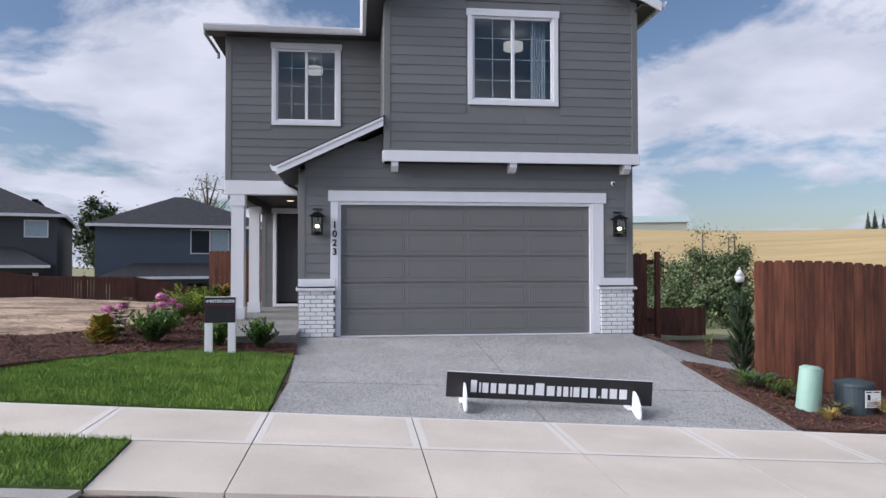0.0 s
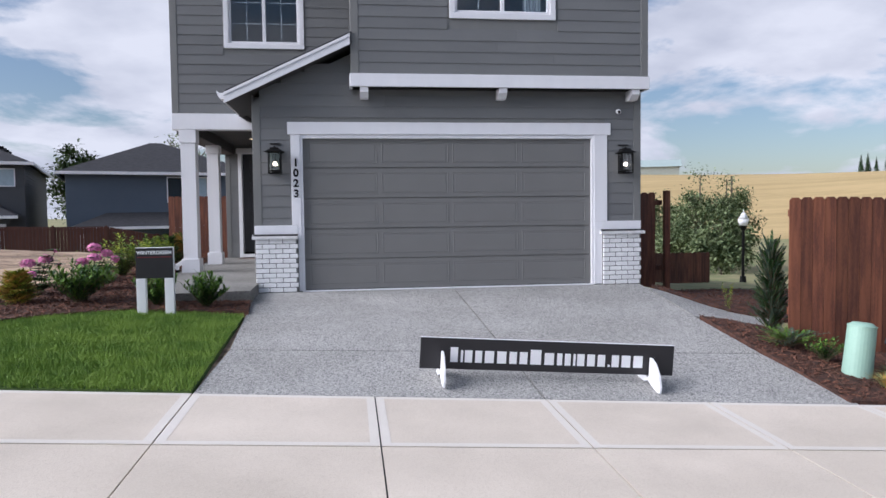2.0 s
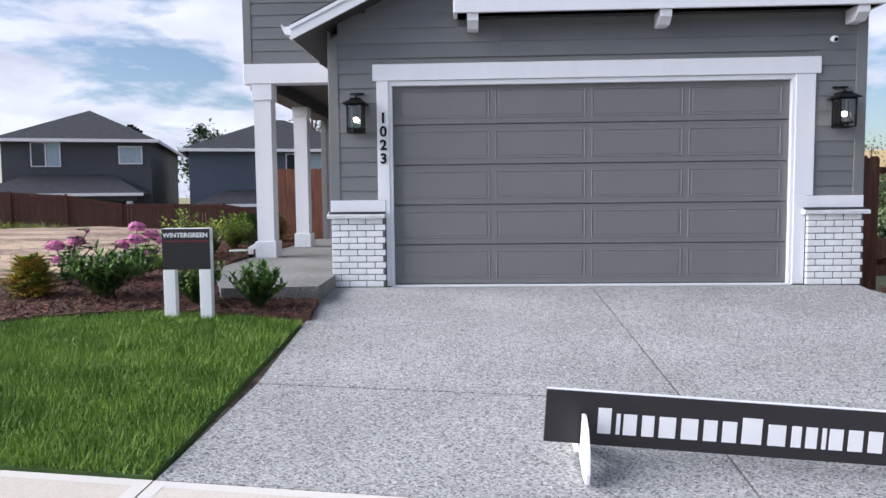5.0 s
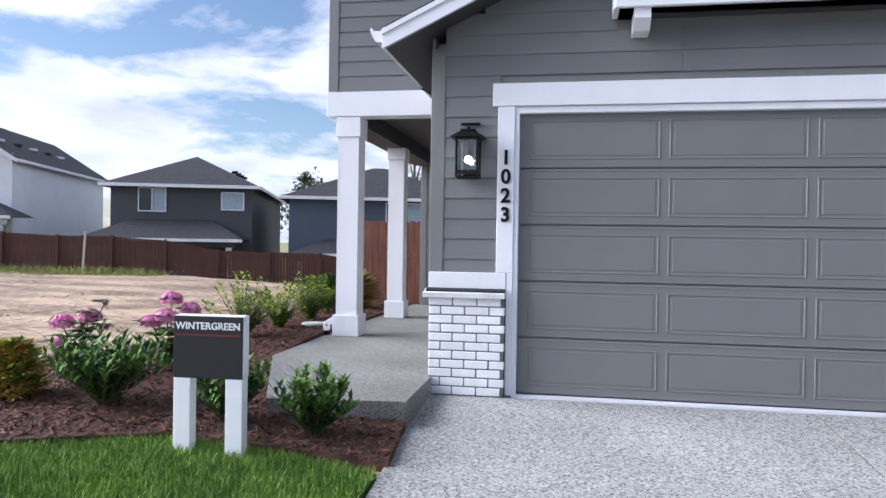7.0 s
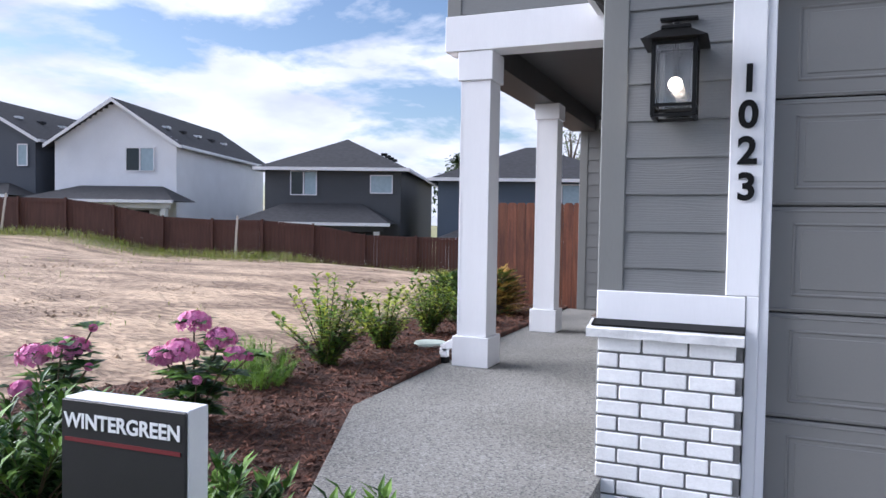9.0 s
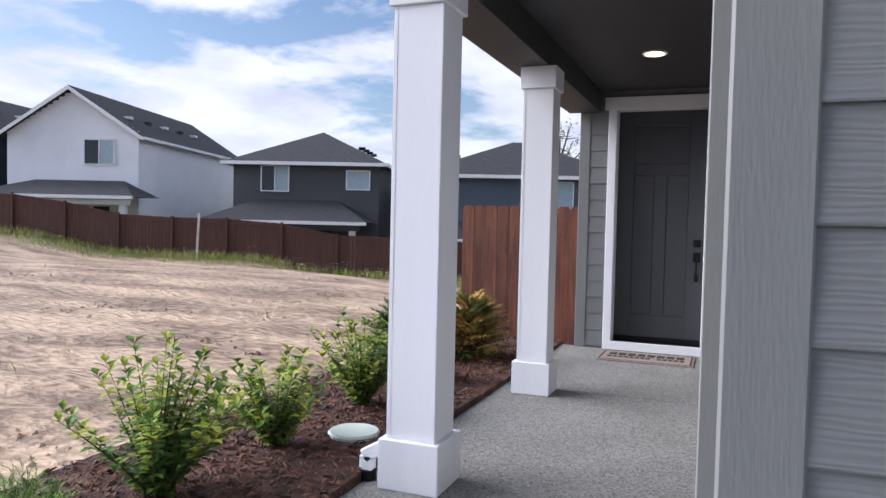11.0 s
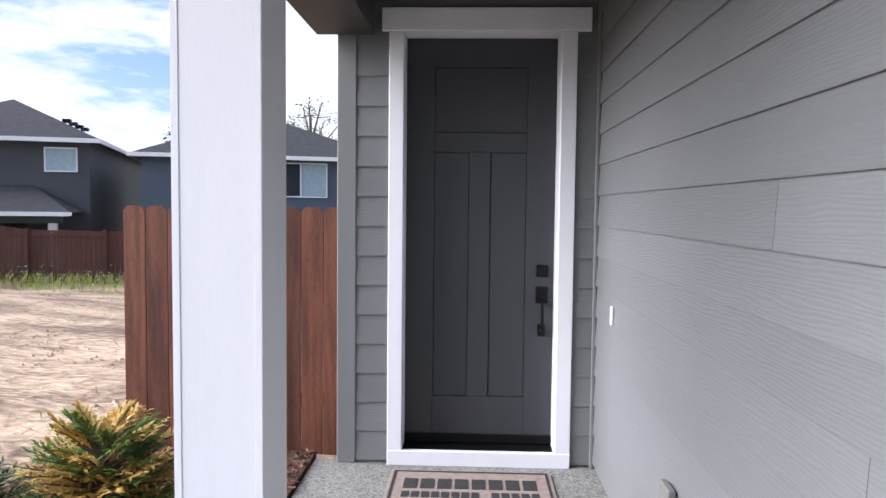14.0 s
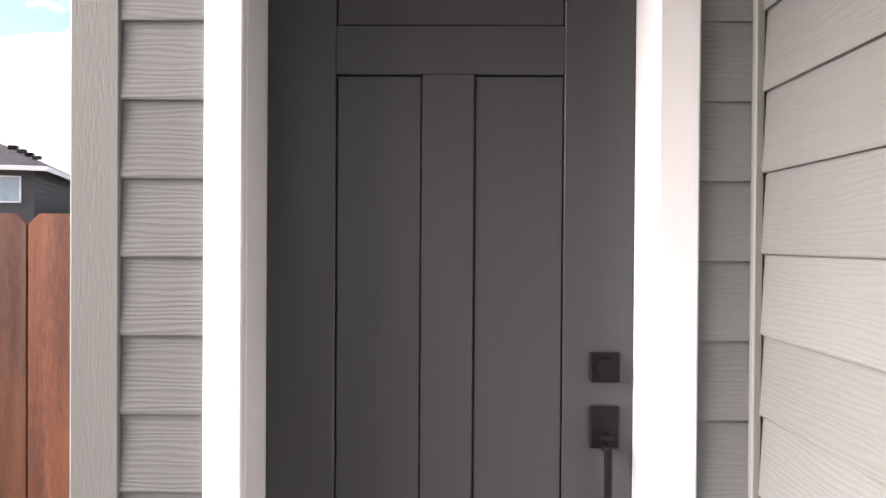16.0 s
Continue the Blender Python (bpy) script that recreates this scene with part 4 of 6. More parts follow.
box("sweep", DX0, DX1, YP - 0.02, YP + 0.05, DZ0 - 0.01, DZ0 + 0.045, BLACK, fdoor, 0.004)
for z, h in ((1.350, 0.037), (1.202, 0.052)):
    box("lock_plate", -1.183, -1.109, YP - 0.014, YP - 0.001, z - h, z + h, BLACK, fdoor, 0.004)
bm = bmesh.new(); add_cyl(bm, (-1.146, YP - 0.014, 1.350), (-1.146, YP - 0.034, 1.350), 0.026, 0.024, 20); mesh_ob("keyway", bm, BLACK, fdoor)
bm = bmesh.new()
add_box(bm, -1.155, -1.136, YP - 0.065, YP - 0.05, 0.972, 1.167, 0.004)
add_box(bm, -1.155, -1.136, YP - 0.06, YP - 0.012, 1.147, 1.167, 0.004)
add_box(bm, -1.155, -1.136, YP - 0.06, YP - 0.012, 0.972, 0.992, 0.004)
add_box(bm, -1.168, -1.123, YP - 0.012, YP - 0.001, 0.947, 1.022, 0.004)
add_box(bm, -1.160, -1.132, YP - 0.05, YP - 0.014, 1.179, 1.189, 0.003)
mesh_ob("handle", bm, BLACK, fdoor)
box("trim_side", DX0 - 0.088, DX0 - 0.001, YD - 0.035, YD - 0.001, 0.18, 2.752, WHITE, trim)
box("trim_side", DX1 + 0.001, DX1 + 0.092, YD - 0.035, YD - 0.001, 0.18, 2.752, WHITE, trim)
box("trim_head", DX0 - 0.13, DX1 + 0.17, YD - 0.045, YD - 0.001, 2.752, 2.885, WHITE, trim)
box("jamb", DX0 - 0.019, DX0 - 0.001, YD, YP + 0.05, 0.2, 2.77, WHITE, trim)
box("jamb", DX1 + 0.001, DX1 + 0.019, YD, YP + 0.05, 0.2, 2.77, WHITE, trim)
box("jamb", DX0 - 0.019, DX1 + 0.019, YD, YP + 0.05, 2.757, 2.775, WHITE, trim)
box("sill_board", DX0 - 0.088, DX1 + 0.092, YD - 0.04, YD - 0.002, 0.18, 0.277, WHITE, trim)
box("sill_board", DX0 - 0.019, DX1 + 0.019, YD, YP + 0.08, 0.2, 0.267, BLACK, trim)
room("hall", DX0 - 0.3, DX1 + 0.3, YP + 0.1, 22.0, 0.2, 2.9)

# porch fittings
bellb = box("doorbell", -0.862, -0.846, 19.93, 19.957, 1.135, 1.232, SIGNWHITE, None, 0.005)
tagged(bellb, "small white doorbell button on siding", "doorbell")
VENT = plain("vent_grey", (0.20, 0.19, 0.17), 0.5)
vent = box("wall_vent", -0.88, -0.848, 18.74, 18.86, 0.50, 0.74, VENT, None, 0.006)
tagged(vent, "small grey metal outlet cover on siding", "outlet cover")
bm = bmesh.new()
add_cyl(bm, (-1.46, 18.8, 2.94), (-1.46, 18.8, 2.952), 0.105, 0.105, 28)
rl = mesh_ob("recessed_light", bm, WHITE)
tagged(rl, "round recessed porch ceiling light, lit", "ceiling light")
bm = bmesh.new(); add_cyl(bm, (-1.46, 18.8, 2.934), (-1.46, 18.8, 2.939), 0.08, 0.08, 28); mesh_ob("lens", bm, LED, rl)

# door mat, with its lettering as plain bars
MATM = material("coir_mat", (0.30, 0.235, 0.20), 0.95, vary=0.25, scale=30, fine=300, bump=0.8)
MATD = material("mat_print", (0.03, 0.03, 0.03), 0.9, vary=0.2, scale=40, fine=300)
mat_o = box("door_mat", -2.03, -1.11, 19.76, 20.34, porch_level(-1.7, 20), porch_level(-1.7, 20) + 0.014, MATM, None, 0.003)
tagged(mat_o, "tan coir doormat with dark border and print", "doormat")
mz = porch_level(-1.7, 20) + 0.015
bm = bmesh.new()
for a in ((-2.01, -1.13, 19.78, 19.795), (-2.01, -1.13, 20.305, 20.32), (-2.01, -1.995, 19.78, 20.32), (-1.145, -1.13, 19.78, 20.32)):
    add_box(bm, *a, mz, mz + 0.002)
for k in range(8):
    add_box(bm, -1.94 + k * 0.094, -1.94 + k * 0.094 + 0.076, 20.06, 20.20, mz, mz + 0.002)
for k in range(14):
    if k != 8:
        add_box(bm, -1.94 + k * 0.0535, -1.94 + k * 0.0535 + 0.042, 19.94, 20.015, mz, mz + 0.002)
mesh_ob("print", bm, MATD, mat_o)


# lanterns
def lantern(x, z):
    l = holder("wall_lantern", (x, YF - 0.02, z), label="black metal wall lantern with clear glass, lit", category="wall lamp", group="garage wall lanterns")
    w, d, h = 0.088, 0.10, 0.33
    bm = bmesh.new()
    cy = -0.13
    for sx in (-1, 1):
        for sy in (-1, 1):
            add_box(bm, sx * w - 0.009, sx * w + 0.009, cy + sy * w - 0.009, cy + sy * w + 0.009, 0, h)
    for zz in (0.0, 0.045, h - 0.012):
        for s in (-1, 1):
            add_box(bm, -w, w, cy + s * w - 0.008, cy + s * w + 0.008, zz - 0.006, zz + 0.008)
            add_box(bm, s * w - 0.008, s * w + 0.008, cy - w, cy + w, zz - 0.006, zz + 0.008)
    mesh_ob("frame", bm, BLACK, l)
    bm = bmesh.new()
    r = bmesh.ops.create_cone(bm, cap_ends=True, segments=4, radius1=0.20, radius2=0.085, depth=0.055, matrix=pose(0, cy, h + 0.03, 0, 0, 45))
    add_box(bm, -0.065, 0.065, cy - 0.065, cy + 0.065, h + 0.055, h + 0.075, 0.005)
    add_box(bm, -0.014, 0.014, cy - 0.014, cy + 0.014, h + 0.075, h + 0.10, 0.004)
    mesh_ob("hood", bm, BLACK, l)
    bm = bmesh.new()
    add_box(bm, -0.06, 0.06, -0.022, 0.0, 0.02, h + 0.08, 0.005)
    add_box(bm, -0.014, 0.014, -0.05, -0.02, h - 0.04, h + 0.0, 0.003)
    add_box(bm, -0.085, 0.085, -0.04, 0.0, h + 0.135, h + 0.15, 0.003)
    mesh_ob("back_plate", bm, BLACK, l)
    bm = bmesh.new()
    for s in (-1, 1):
        add_box(bm, -w + 0.009, w - 0.009, cy + s * w - 0.002, cy + s * w + 0.002, 0.05, h - 0.015)
        add_box(bm, s * w - 0.002, s * w + 0.002, cy - w + 0.009, cy + w - 0.009, 0.05, h - 0.015)
    g = mesh_ob("glass", bm, CLEAR, l)
    g.visible_shadow = False
    bm = bmesh.new()
    bmesh.ops.create_uvsphere(bm, u_segments=14, v_segments=10, radius=0.032, matrix=Matrix.Translation((0, cy, 0.15)))
    mesh_ob("bulb", bm, BULB, l, True)
    bm = bmesh.new(); add_cyl(bm, (0, cy, 0.18), (0, cy, h), 0.014, 0.014, 10); mesh_ob("socket", bm, BLACK, l)
    return l


lantern(-0.50, 1.87)
lantern(5.19, 1.85)
cam_o = holder("security_camera", (5.10, YF - 0.02, 2.88), label="small white dome security camera on siding", category="camera")
bm = bmesh.new(); add_cyl(bm, (0, 0, 0), (0, -0.05, 0), 0.035, 0.035, 16); mesh_ob("mount", bm, SIGNWHITE, cam_o)
bm = bmesh.new(); bmesh.ops.create_uvsphere(bm, u_segments=14, v_segments=10, radius=0.04, matrix=Matrix.Translation((-0.01, -0.07, -0.015))); mesh_ob("dome", bm, SIGNWHITE, cam_o, True)
bm = bmesh.new(); add_cyl(bm, (-0.012, -0.1, -0.02), (-0.014, -0.115, -0.024), 0.022, 0.022, 14); mesh_ob("eye", bm, BLACK, cam_o)


def lettering(name, text, size, m, mat, parent, depth=0.004, bold=0.0, spacing=1.0):
    cu = bpy.data.curves.new(name, 'FONT')
    cu.body, cu.size, cu.extrude, cu.offset = text, size, depth, bold
    cu.space_character = spacing
    cu.align_x, cu.align_y = 'CENTER', 'CENTER'
    tmp = bpy.data.objects.new(name, cu)
    me = bpy.data.meshes.new_from_object(tmp)
    bpy.data.objects.remove(tmp)
    me.materials.append(mat)
    o = new(name, me)
    o.parent = parent
    o.matrix_local = m
    return o


numbers = holder("house_number", (-0.19, YF - 0.04, 1.8), label="black house number 1023 on white trim", category="house number")
for i, c in enumerate("1023"):
    lettering("digit", c, 0.17, pose(0, 0, 0.245 - 0.163 * i, 90), BLACK, numbers, 0.006, 0.005)

# the long board sign before the garage: its web address becomes plain bars
sign = holder("long_sign", (1.40, 8.85, 0.0), label="long black sign board on white feet, pale bars", category="sign")
ang = math.degrees(math.atan2(-0.173, 2.53))
sign.matrix_world = pose(1.283, 8.93, -0.27, 0, -ang, -0.5)
box("board", 0, 2.56, 0, 0.03, 0, 0.30, SIGN, sign, 0.002)
box("edge", 0, 2.56, 0.0, 0.03, 0.301, 0.306, SIGNWHITE, sign, 0)
bm = bmesh.new()
WIDTHS = (0.085, 0.022, 0.085, 0.078, 0.105, 0.105, 0.085, 0.09, 0.125, 0.11, 0.06, 0.07, 0.022, 0.085, 0.09, 0.088, 0.022, 0.085, 0.105, 0.11)
x, gap = 0.293, (1.957 - sum(WIDTHS)) / 19
for k, wd in enumerate(WIDTHS):
    tall = 0.215 if k in (0, 8) else 0.092 if k == 16 else 0.188
    add_box(bm, x, x + wd * (1 if wd < 0.03 else 0.86), -0.006, -0.001, 0.07, tall)
    x += wd + gap
mesh_ob("bars", bm, SIGNWHITE, sign)
for x in (0.20, 2.30):
    bm = bmesh.new()
    prof = [(-0.30, -0.115), (-0.31, -0.06), (-0.26, 0.05), (-0.16, 0.14), (-0.06, 0.18), (-0.02, 0.18), (-0.02, -0.02), (0.05, -0.02), (0.05, 0.15), (0.14, 0.1), (0.26, -0.04), (0.30, -0.115), (0.2, -0.115), (0.0, -0.05), (-0.2, -0.115)]
    add_prism(bm, prof, x, x + 0.02, 'x')
    mesh_ob("foot", bm, SIGNWHITE, sign)

# the low post sign in the bed
ps = holder("post_sign", (-2.02, 11.60, 0.0), label="black sign panel WINTERGREEN on white posts", category="sign")
ps.matrix_world = pose(-2.09, 11.72, 0.03, 0, 0, 3)
box("panel", 0, 0.455, 0, 0.012, 0.40, 0.79, SIGN, ps, 0.002)
box("case", 0.0, 0.458, 0.013, 0.10, 0.40, 0.795, SIGNWHITE, ps, 0.003)
for x in (0.0, 0.345):
    box("leg", x, x + 0.113, 0.002, 0.09, -0.1, 0.40, SIGNWHITE, ps, 0.004)
lettering("title", "WINTERGREEN", 0.062, pose(0.227, -0.002, 0.728, 90), SIGNWHITE, ps, 0.001, 0.0016, 1.0)
box("red_line", 0.015, 0.44, -0.003, -0.0005, 0.666, 0.678, SIGNRED, ps, 0)


# ---- fences ----
def pickets(name, p, q, top, bottom, label, width=0.14, gap=0.005, thick=0.018, rails=True):
    """A fence of dog-eared boards from p to q. top, bottom: heights along it."""
    p, q = Vector(p), Vector(q)
    d = q - p
    L = d.length
    f = holder(name, (p.x, p.y, 0), label=label, category="fence")
    f.rotation_euler = (0, 0, math.atan2(d.y, d.x))
    n = int(L / (width + gap))
    cache = {}
    for i in range(n):
        x = i * (width + gap)
        t, b = top((x + width / 2) / L) + 0.0, bottom((x + width / 2) / L)
        key = round(t - b, 2)
        if key not in cache:
            bm = bmesh.new()
            c = 0.03
            add_prism(bm, [(0, 0), (width, 0), (width, key - c), (width - c, key), (c, key), (0, key - c)], 0, thick, 'y')
            me = bpy.data.meshes.new("fence_board"); bm.to_mesh(me); bm.free()
            me.materials.append(FENCE)
            cache[key] = me
        o = new("fence_board", cache[key])
        o.location = (x, random.uniform(-0.003, 0.003), t - key)
        o.parent = f
    if rails:
        for k in (0.25, 0.9):
            bm = bmesh.new()
            z0, z1 = bottom(0) + (top(0) - bottom(0)) * k, bottom(1) + (top(1) - bottom(1)) * k
            add_prism(bm, [(0, z0 - 0.045), (L, z1 - 0.045), (L, z1 + 0.045), (0, z0 + 0.045)], thick + 0.005, thick + 0.04, 'y')
            mesh_ob("rail", bm, FENCE, f)
    return f


pickets("side_fence", (-3.83, 20.80), (-2.36, 20.80), lambda s: 1.725, lambda s: 0.05, "red-brown stained cedar fence with dog-eared boards")
pickets("near_fence", (6.13, 10.52), (10.6, 9.75), lambda s: 1.36 + 0.16 * s - 0.75 * s * s if s < 0.75 else 1.02, lambda s: -0.55 - 0.2 * s, "red-brown stained fence with curved top")
pickets("gate_fence", (5.52, 14.42), (6.24, 14.5), lambda s: 1.55, lambda s: -0.26, "red-brown stained fence panel beside garage")
gp = box("fence_post", 6.24, 6.34, 14.40, 14.50, -0.45, 1.58, FENCE)
tagged(gp, "red-brown stained fence end post", "fence post")
pickets("low_fence", (7.6, 24.0), (12.1, 24.0), lambda s: -0.12, lambda s: -1.1, "low red-brown fence in the distance")


def long_fence():
    """The dark fence behind the dirt lot: boards, rails and posts, stepping down with the ground."""
    f = holder("lot_fence", label="dark brown board fence behind dirt lot", category="fence", kind="structure")
    n = Vector((-FENCE_U.y, FENCE_U.x))
    verts, faces = [], []
    pv, pf = [], []

    def brick(vl, fl, c, du, dn, z0, z1):
        k = len(vl)
        for z in (z0, z1):
            for a, b in ((-1, -1), (1, -1), (1, 1), (-1, 1)):
                q = c + FENCE_U * du * a + n * dn * b
                vl.append((q.x, q.y, z))
        fl.extend([(k, k + 1, k + 2, k + 3), (k + 4, k + 5, k + 6, k + 7), (k, k + 1, k + 5, k + 4), (k + 1, k + 2, k + 6, k + 5), (k + 2, k + 3, k + 7, k + 6), (k + 3, k, k + 4, k + 7)])
    s = -26.0
    while s < 34:
        c0 = FENCE_P + FENCE_U * s
        g0 = ground_z(c0.x, c0.y)
        c1 = FENCE_P + FENCE_U * (s + 2.44)
        g1 = ground_z(c1.x, c1.y)
        t0, t1 = g0 + 1.80, g1 + 1.80
        for i in range(16):
            u = (i + 0.5) / 16
            c = c0.lerp(c1, u)
            t = t0 + (t1 - t0) * u
            brick(verts, faces, c, 0.072, 0.01, t - 2.2, t + random.uniform(-0.008, 0.008))
        brick(pv, pf, c0 - n * 0.06, 0.05, 0.05, g0 - 0.3, t0 + 0.06)
        for k in (0.12, 0.92):
            for i in range(4):
                u = (i + 0.5) / 4
                c = c0.lerp(c1, u)
                z = (t0 + (t1 - t0) * u) - 1.8 * (1 - k)
                brick(pv, pf, c - n * 0.03, 0.31, 0.02, z - 0.05, z + 0.05)
        s += 2.44
    b = arrays_ob("boards", verts, faces, [FENCE_FAR], parent=f)
    tagged(b, kind="stuff")
    arrays_ob("posts_and_rails", pv, pf, [FENCE_FAR], parent=f)


long_fence()
STAKE = material("weathered_stake", (0.55, 0.50, 0.44), 0.8)
for (x, y, lean) in ((-22.2, 37.8, 3), (-33.2, 34.2, 8)):
    g = ground_z(x, y)
    o = box("survey_stake", -0.05, 0.05, -0.02, 0.02, -0.2, 2.0, STAKE)
    o.matrix_world = pose(x, y, g, 0, lean, 20)
    tagged(o, "pale weathered wooden stake before the fence", "stake", group="survey stakes")


# ---- neighbouring houses ----
HB = Vector((-23.9, 45.16))
HU = FENCE_U
HN = Vector((-HU.y, HU.x))
HANG = math.degrees(math.atan2(HU.y, HU.x))


def lap_cladding(name, color):
    m = material(name, color, 0.7, vary=0.06, scale=0.6, fine=20, bump=0)
    return m


def house(name, label, s0, s1, depth, wall_top, base, color, roofkind, ridge_z, porch=None, windows=(), side_windows=()):
    """A two-storey house in the row beyond the fence; local x along the facade, y away from it."""
    o = HB + HU * s0
    h = holder(name, label=label, category="house")
    h.matrix_world = pose(o.x, o.y, -0.47, 0, 0, HANG)
    W = s1 - s0
    clad = lap_cladding(name + "_cladding", color)
    bm = bmesh.new()
    add_box(bm, 0, W, 0, depth, base, wall_top)
    if roofkind == 'gable':
        add_prism(bm, [(0, wall_top), (W, wall_top), (W / 2, ridge_z - 0.15)], 0, depth, 'y')
    mesh_ob("wall", bm, clad, h)
    bm = bmesh.new()
    z = base
    while z < wall_top - 0.1:
        add_prism(bm, [(0.0, z), (-0.022, z), (-0.004, z + 0.2)], 0.0, W, 'x')
        add_prism(bm, [(W, z), (W + 0.022, z), (W + 0.004, z + 0.2)], 0.0, depth, 'y')
        z += 0.2
    if roofkind == 'gable':
        while z < ridge_z - 0.3:
            k = (z - wall_top) / (ridge_z - 0.15 - wall_top) * W / 2
            add_prism(bm, [(0.0, z), (-0.022, z), (-0.004, z + 0.2)], k + 0.05, W - k - 0.05, 'x')
            z += 0.2
    sd = mesh_ob("lap_boards", bm, clad, h)
    ov = 0.45
    if roofkind == 'gable':
        k = (ridge_z - wall_top) / (W / 2)
        e = wall_top - ov * k
        slab_roof("roof", [(-ov, -ov, e + 0.12), (W / 2, -ov, ridge_z + 0.12), (W / 2, depth + ov, ridge_z + 0.12), (-ov, depth + ov, e + 0.12)], 0.12, h)
        slab_roof("roof", [(W / 2, -ov, ridge_z + 0.12), (W + ov, -ov, e + 0.12), (W + ov, depth + ov, e + 0.12), (W / 2, depth + ov, ridge_z + 0.12)], 0.12, h)
        for xa, xb in ((-ov, W / 2), (W + ov, W / 2)):
            prism("barge_board", [(xa, e - 0.12), (xb, ridge_z - 0.12), (xb, ridge_z + 0.09), (xa, e + 0.09)], -ov - 0.03, -ov - 0.001, 'y', WHITE, h)
        box("gutter", W + ov, W + ov + 0.12, -ov, depth + ov, e - 0.05, e + 0.1, WHITE, h)
        for i in range(5):
            box("roof_vent", W / 2 + 2.2, W / 2 + 2.6, 1.2 + i * 2.2, 1.6 + i * 2.2, ridge_z + 0.1 - 2.4 * k + 0.02, ridge_z + 0.1 - 2.4 * k + 0.16, SHINGLE if i % 2 else WHITE, h)
    else:
        e = wall_top
        r = min(W, depth) / 2
        a, b, c, d = (-ov, -ov, e), (W + ov, -ov, e), (W + ov, depth + ov, e), (-ov, depth + ov, e)
        if depth >= W:
            r1, r2 = (W / 2, r, ridge_z), (W / 2, depth - r, ridge_z)
            planes = ([a, b, r1], [b, c, r2, r1], [c, d, r2], [d, a, r1, r2])
        else:
            r1, r2 = (r, depth / 2, ridge_z), (W - r, depth / 2, ridge_z)
            planes = ([a, b, r2, r1], [b, c, r2], [c, d, r1, r2], [d, a, r1])
        bm = bmesh.new()
        for pl in planes:
            bm.faces.new([bm.verts.new(v) for v in pl])
        bm.faces.new([bm.verts.new(v) for v in (d, c, b, a)])
        bmesh.ops.remove_doubles(bm, verts=bm.verts, dist=0.001)
        bmesh.ops.recalc_face_normals(bm, faces=bm.faces)
        mesh_ob("roof", bm, SHINGLE, h)
        for g in ((-ov - 0.1, W + ov + 0.1, -ov - 0.1, -ov, e - 0.16, e + 0.02), (W + ov, W + ov + 0.1, -ov, depth + ov, e - 0.16, e + 0.02), (-ov - 0.1, -ov, -ov, depth + ov, e - 0.16, e + 0.02)):
            box("gutter", *g, WHITE, h)
        sl = (ridge_z - e) / (W / 2 + ov)
        for i in range(4):
            box("roof_vent", W - 1.6, W - 1.25, 2.6 + i * 1.3, 2.95 + i * 1.3, e + sl * (1.6 + ov) + 0.0, e + sl * (1.6 + ov) + 0.16, SHINGLE if i % 2 else BLACK, h)
    if porch:
        x0, x1, d, zt, ze = porch
        bm = bmesh.new()
        a, b, c, dd = (x0 - 0.4, -d - 0.4, ze), (x1 + 0.4, -d - 0.4, ze), (x1 + 0.4, -0.01, ze), (x0 - 0.4, -0.01, ze)
        t0, t1 = (x0 + 1.6, -0.01, zt), (x1 - 1.6, -0.01, zt)
        for f in ((a, b, t1, t0), (b, c, t1), (dd, a, t0), (dd, c, b, a)):
            bm.faces.new([bm.verts.new(v) for v in f])
        bmesh.ops.remove_doubles(bm, verts=bm.verts, dist=0.001)
        bmesh.ops.recalc_face_normals(bm, faces=bm.faces)
        mesh_ob("porch_roof", bm, SHINGLE, h)
        box("porch_gutter", x0 - 0.45, x1 + 0.45, -d - 0.5, -d - 0.4, ze - 0.14, ze + 0.02, WHITE, h)
        box("porch_header", x0, x1, -d, -d + 0.2, ze - 0.42, ze - 0.15, clad, h)
        for x in (x0 + 0.1, x1 - 0.5):
            box("porch_post", x, x + 0.3, -d, -d + 0.3, base, ze - 0.43, WHITE, h)
        bm = bmesh.new()
        for x in (x0 + 1.2, x0 + 2.2, x0 + 3.6, x0 + 4.9):
            add_box(bm, x, x + 0.9, -0.05, -0.03, base + 0.6, ze - 0.5)
        mesh_ob("patio_glass", bm, DARKGLASS, h)
    for (a, b, z0, z1, blind) in windows:
        wd = new("window"); wd.parent = h
        for q in ((a, b, z0, z0 + 0.06), (a, b, z1 - 0.06, z1), (a, a + 0.06, z0, z1), (b - 0.06, b, z0, z1), ((a + b) / 2 - 0.035, (a + b) / 2 + 0.035, z0, z1)):
            if blind and abs(q[1] - q[0] - 0.07) < 1e-6:
                continue
            box("frame", q[0], q[1], -0.08, -0.03, q[2], q[3], WHITE, wd, 0)
        box("pane", a + 0.05, b - 0.05, -0.05, -0.035, z0 + 0.05, z1 - 0.05, BLINDGLASS if blind else DARKGLASS, wd, 0)
        if not blind:
            box("blind", (a + b) / 2 + 0.06, b - 0.07, -0.058, -0.052, z0 + 0.07, z1 - 0.07, BLINDGLASS, wd, 0)
    for (y0, y1, z0, z1) in side_windows:
        box("side_window", W + 0.02, W + 0.05, y0, y1, z0, z1, DARKGLASS, h, 0)
        box("side_sill", W + 0.02, W + 0.07, y0 - 0.06, y1 + 0.06, z0 - 0.07, z0 - 0.002, WHITE, h, 0)
    return h


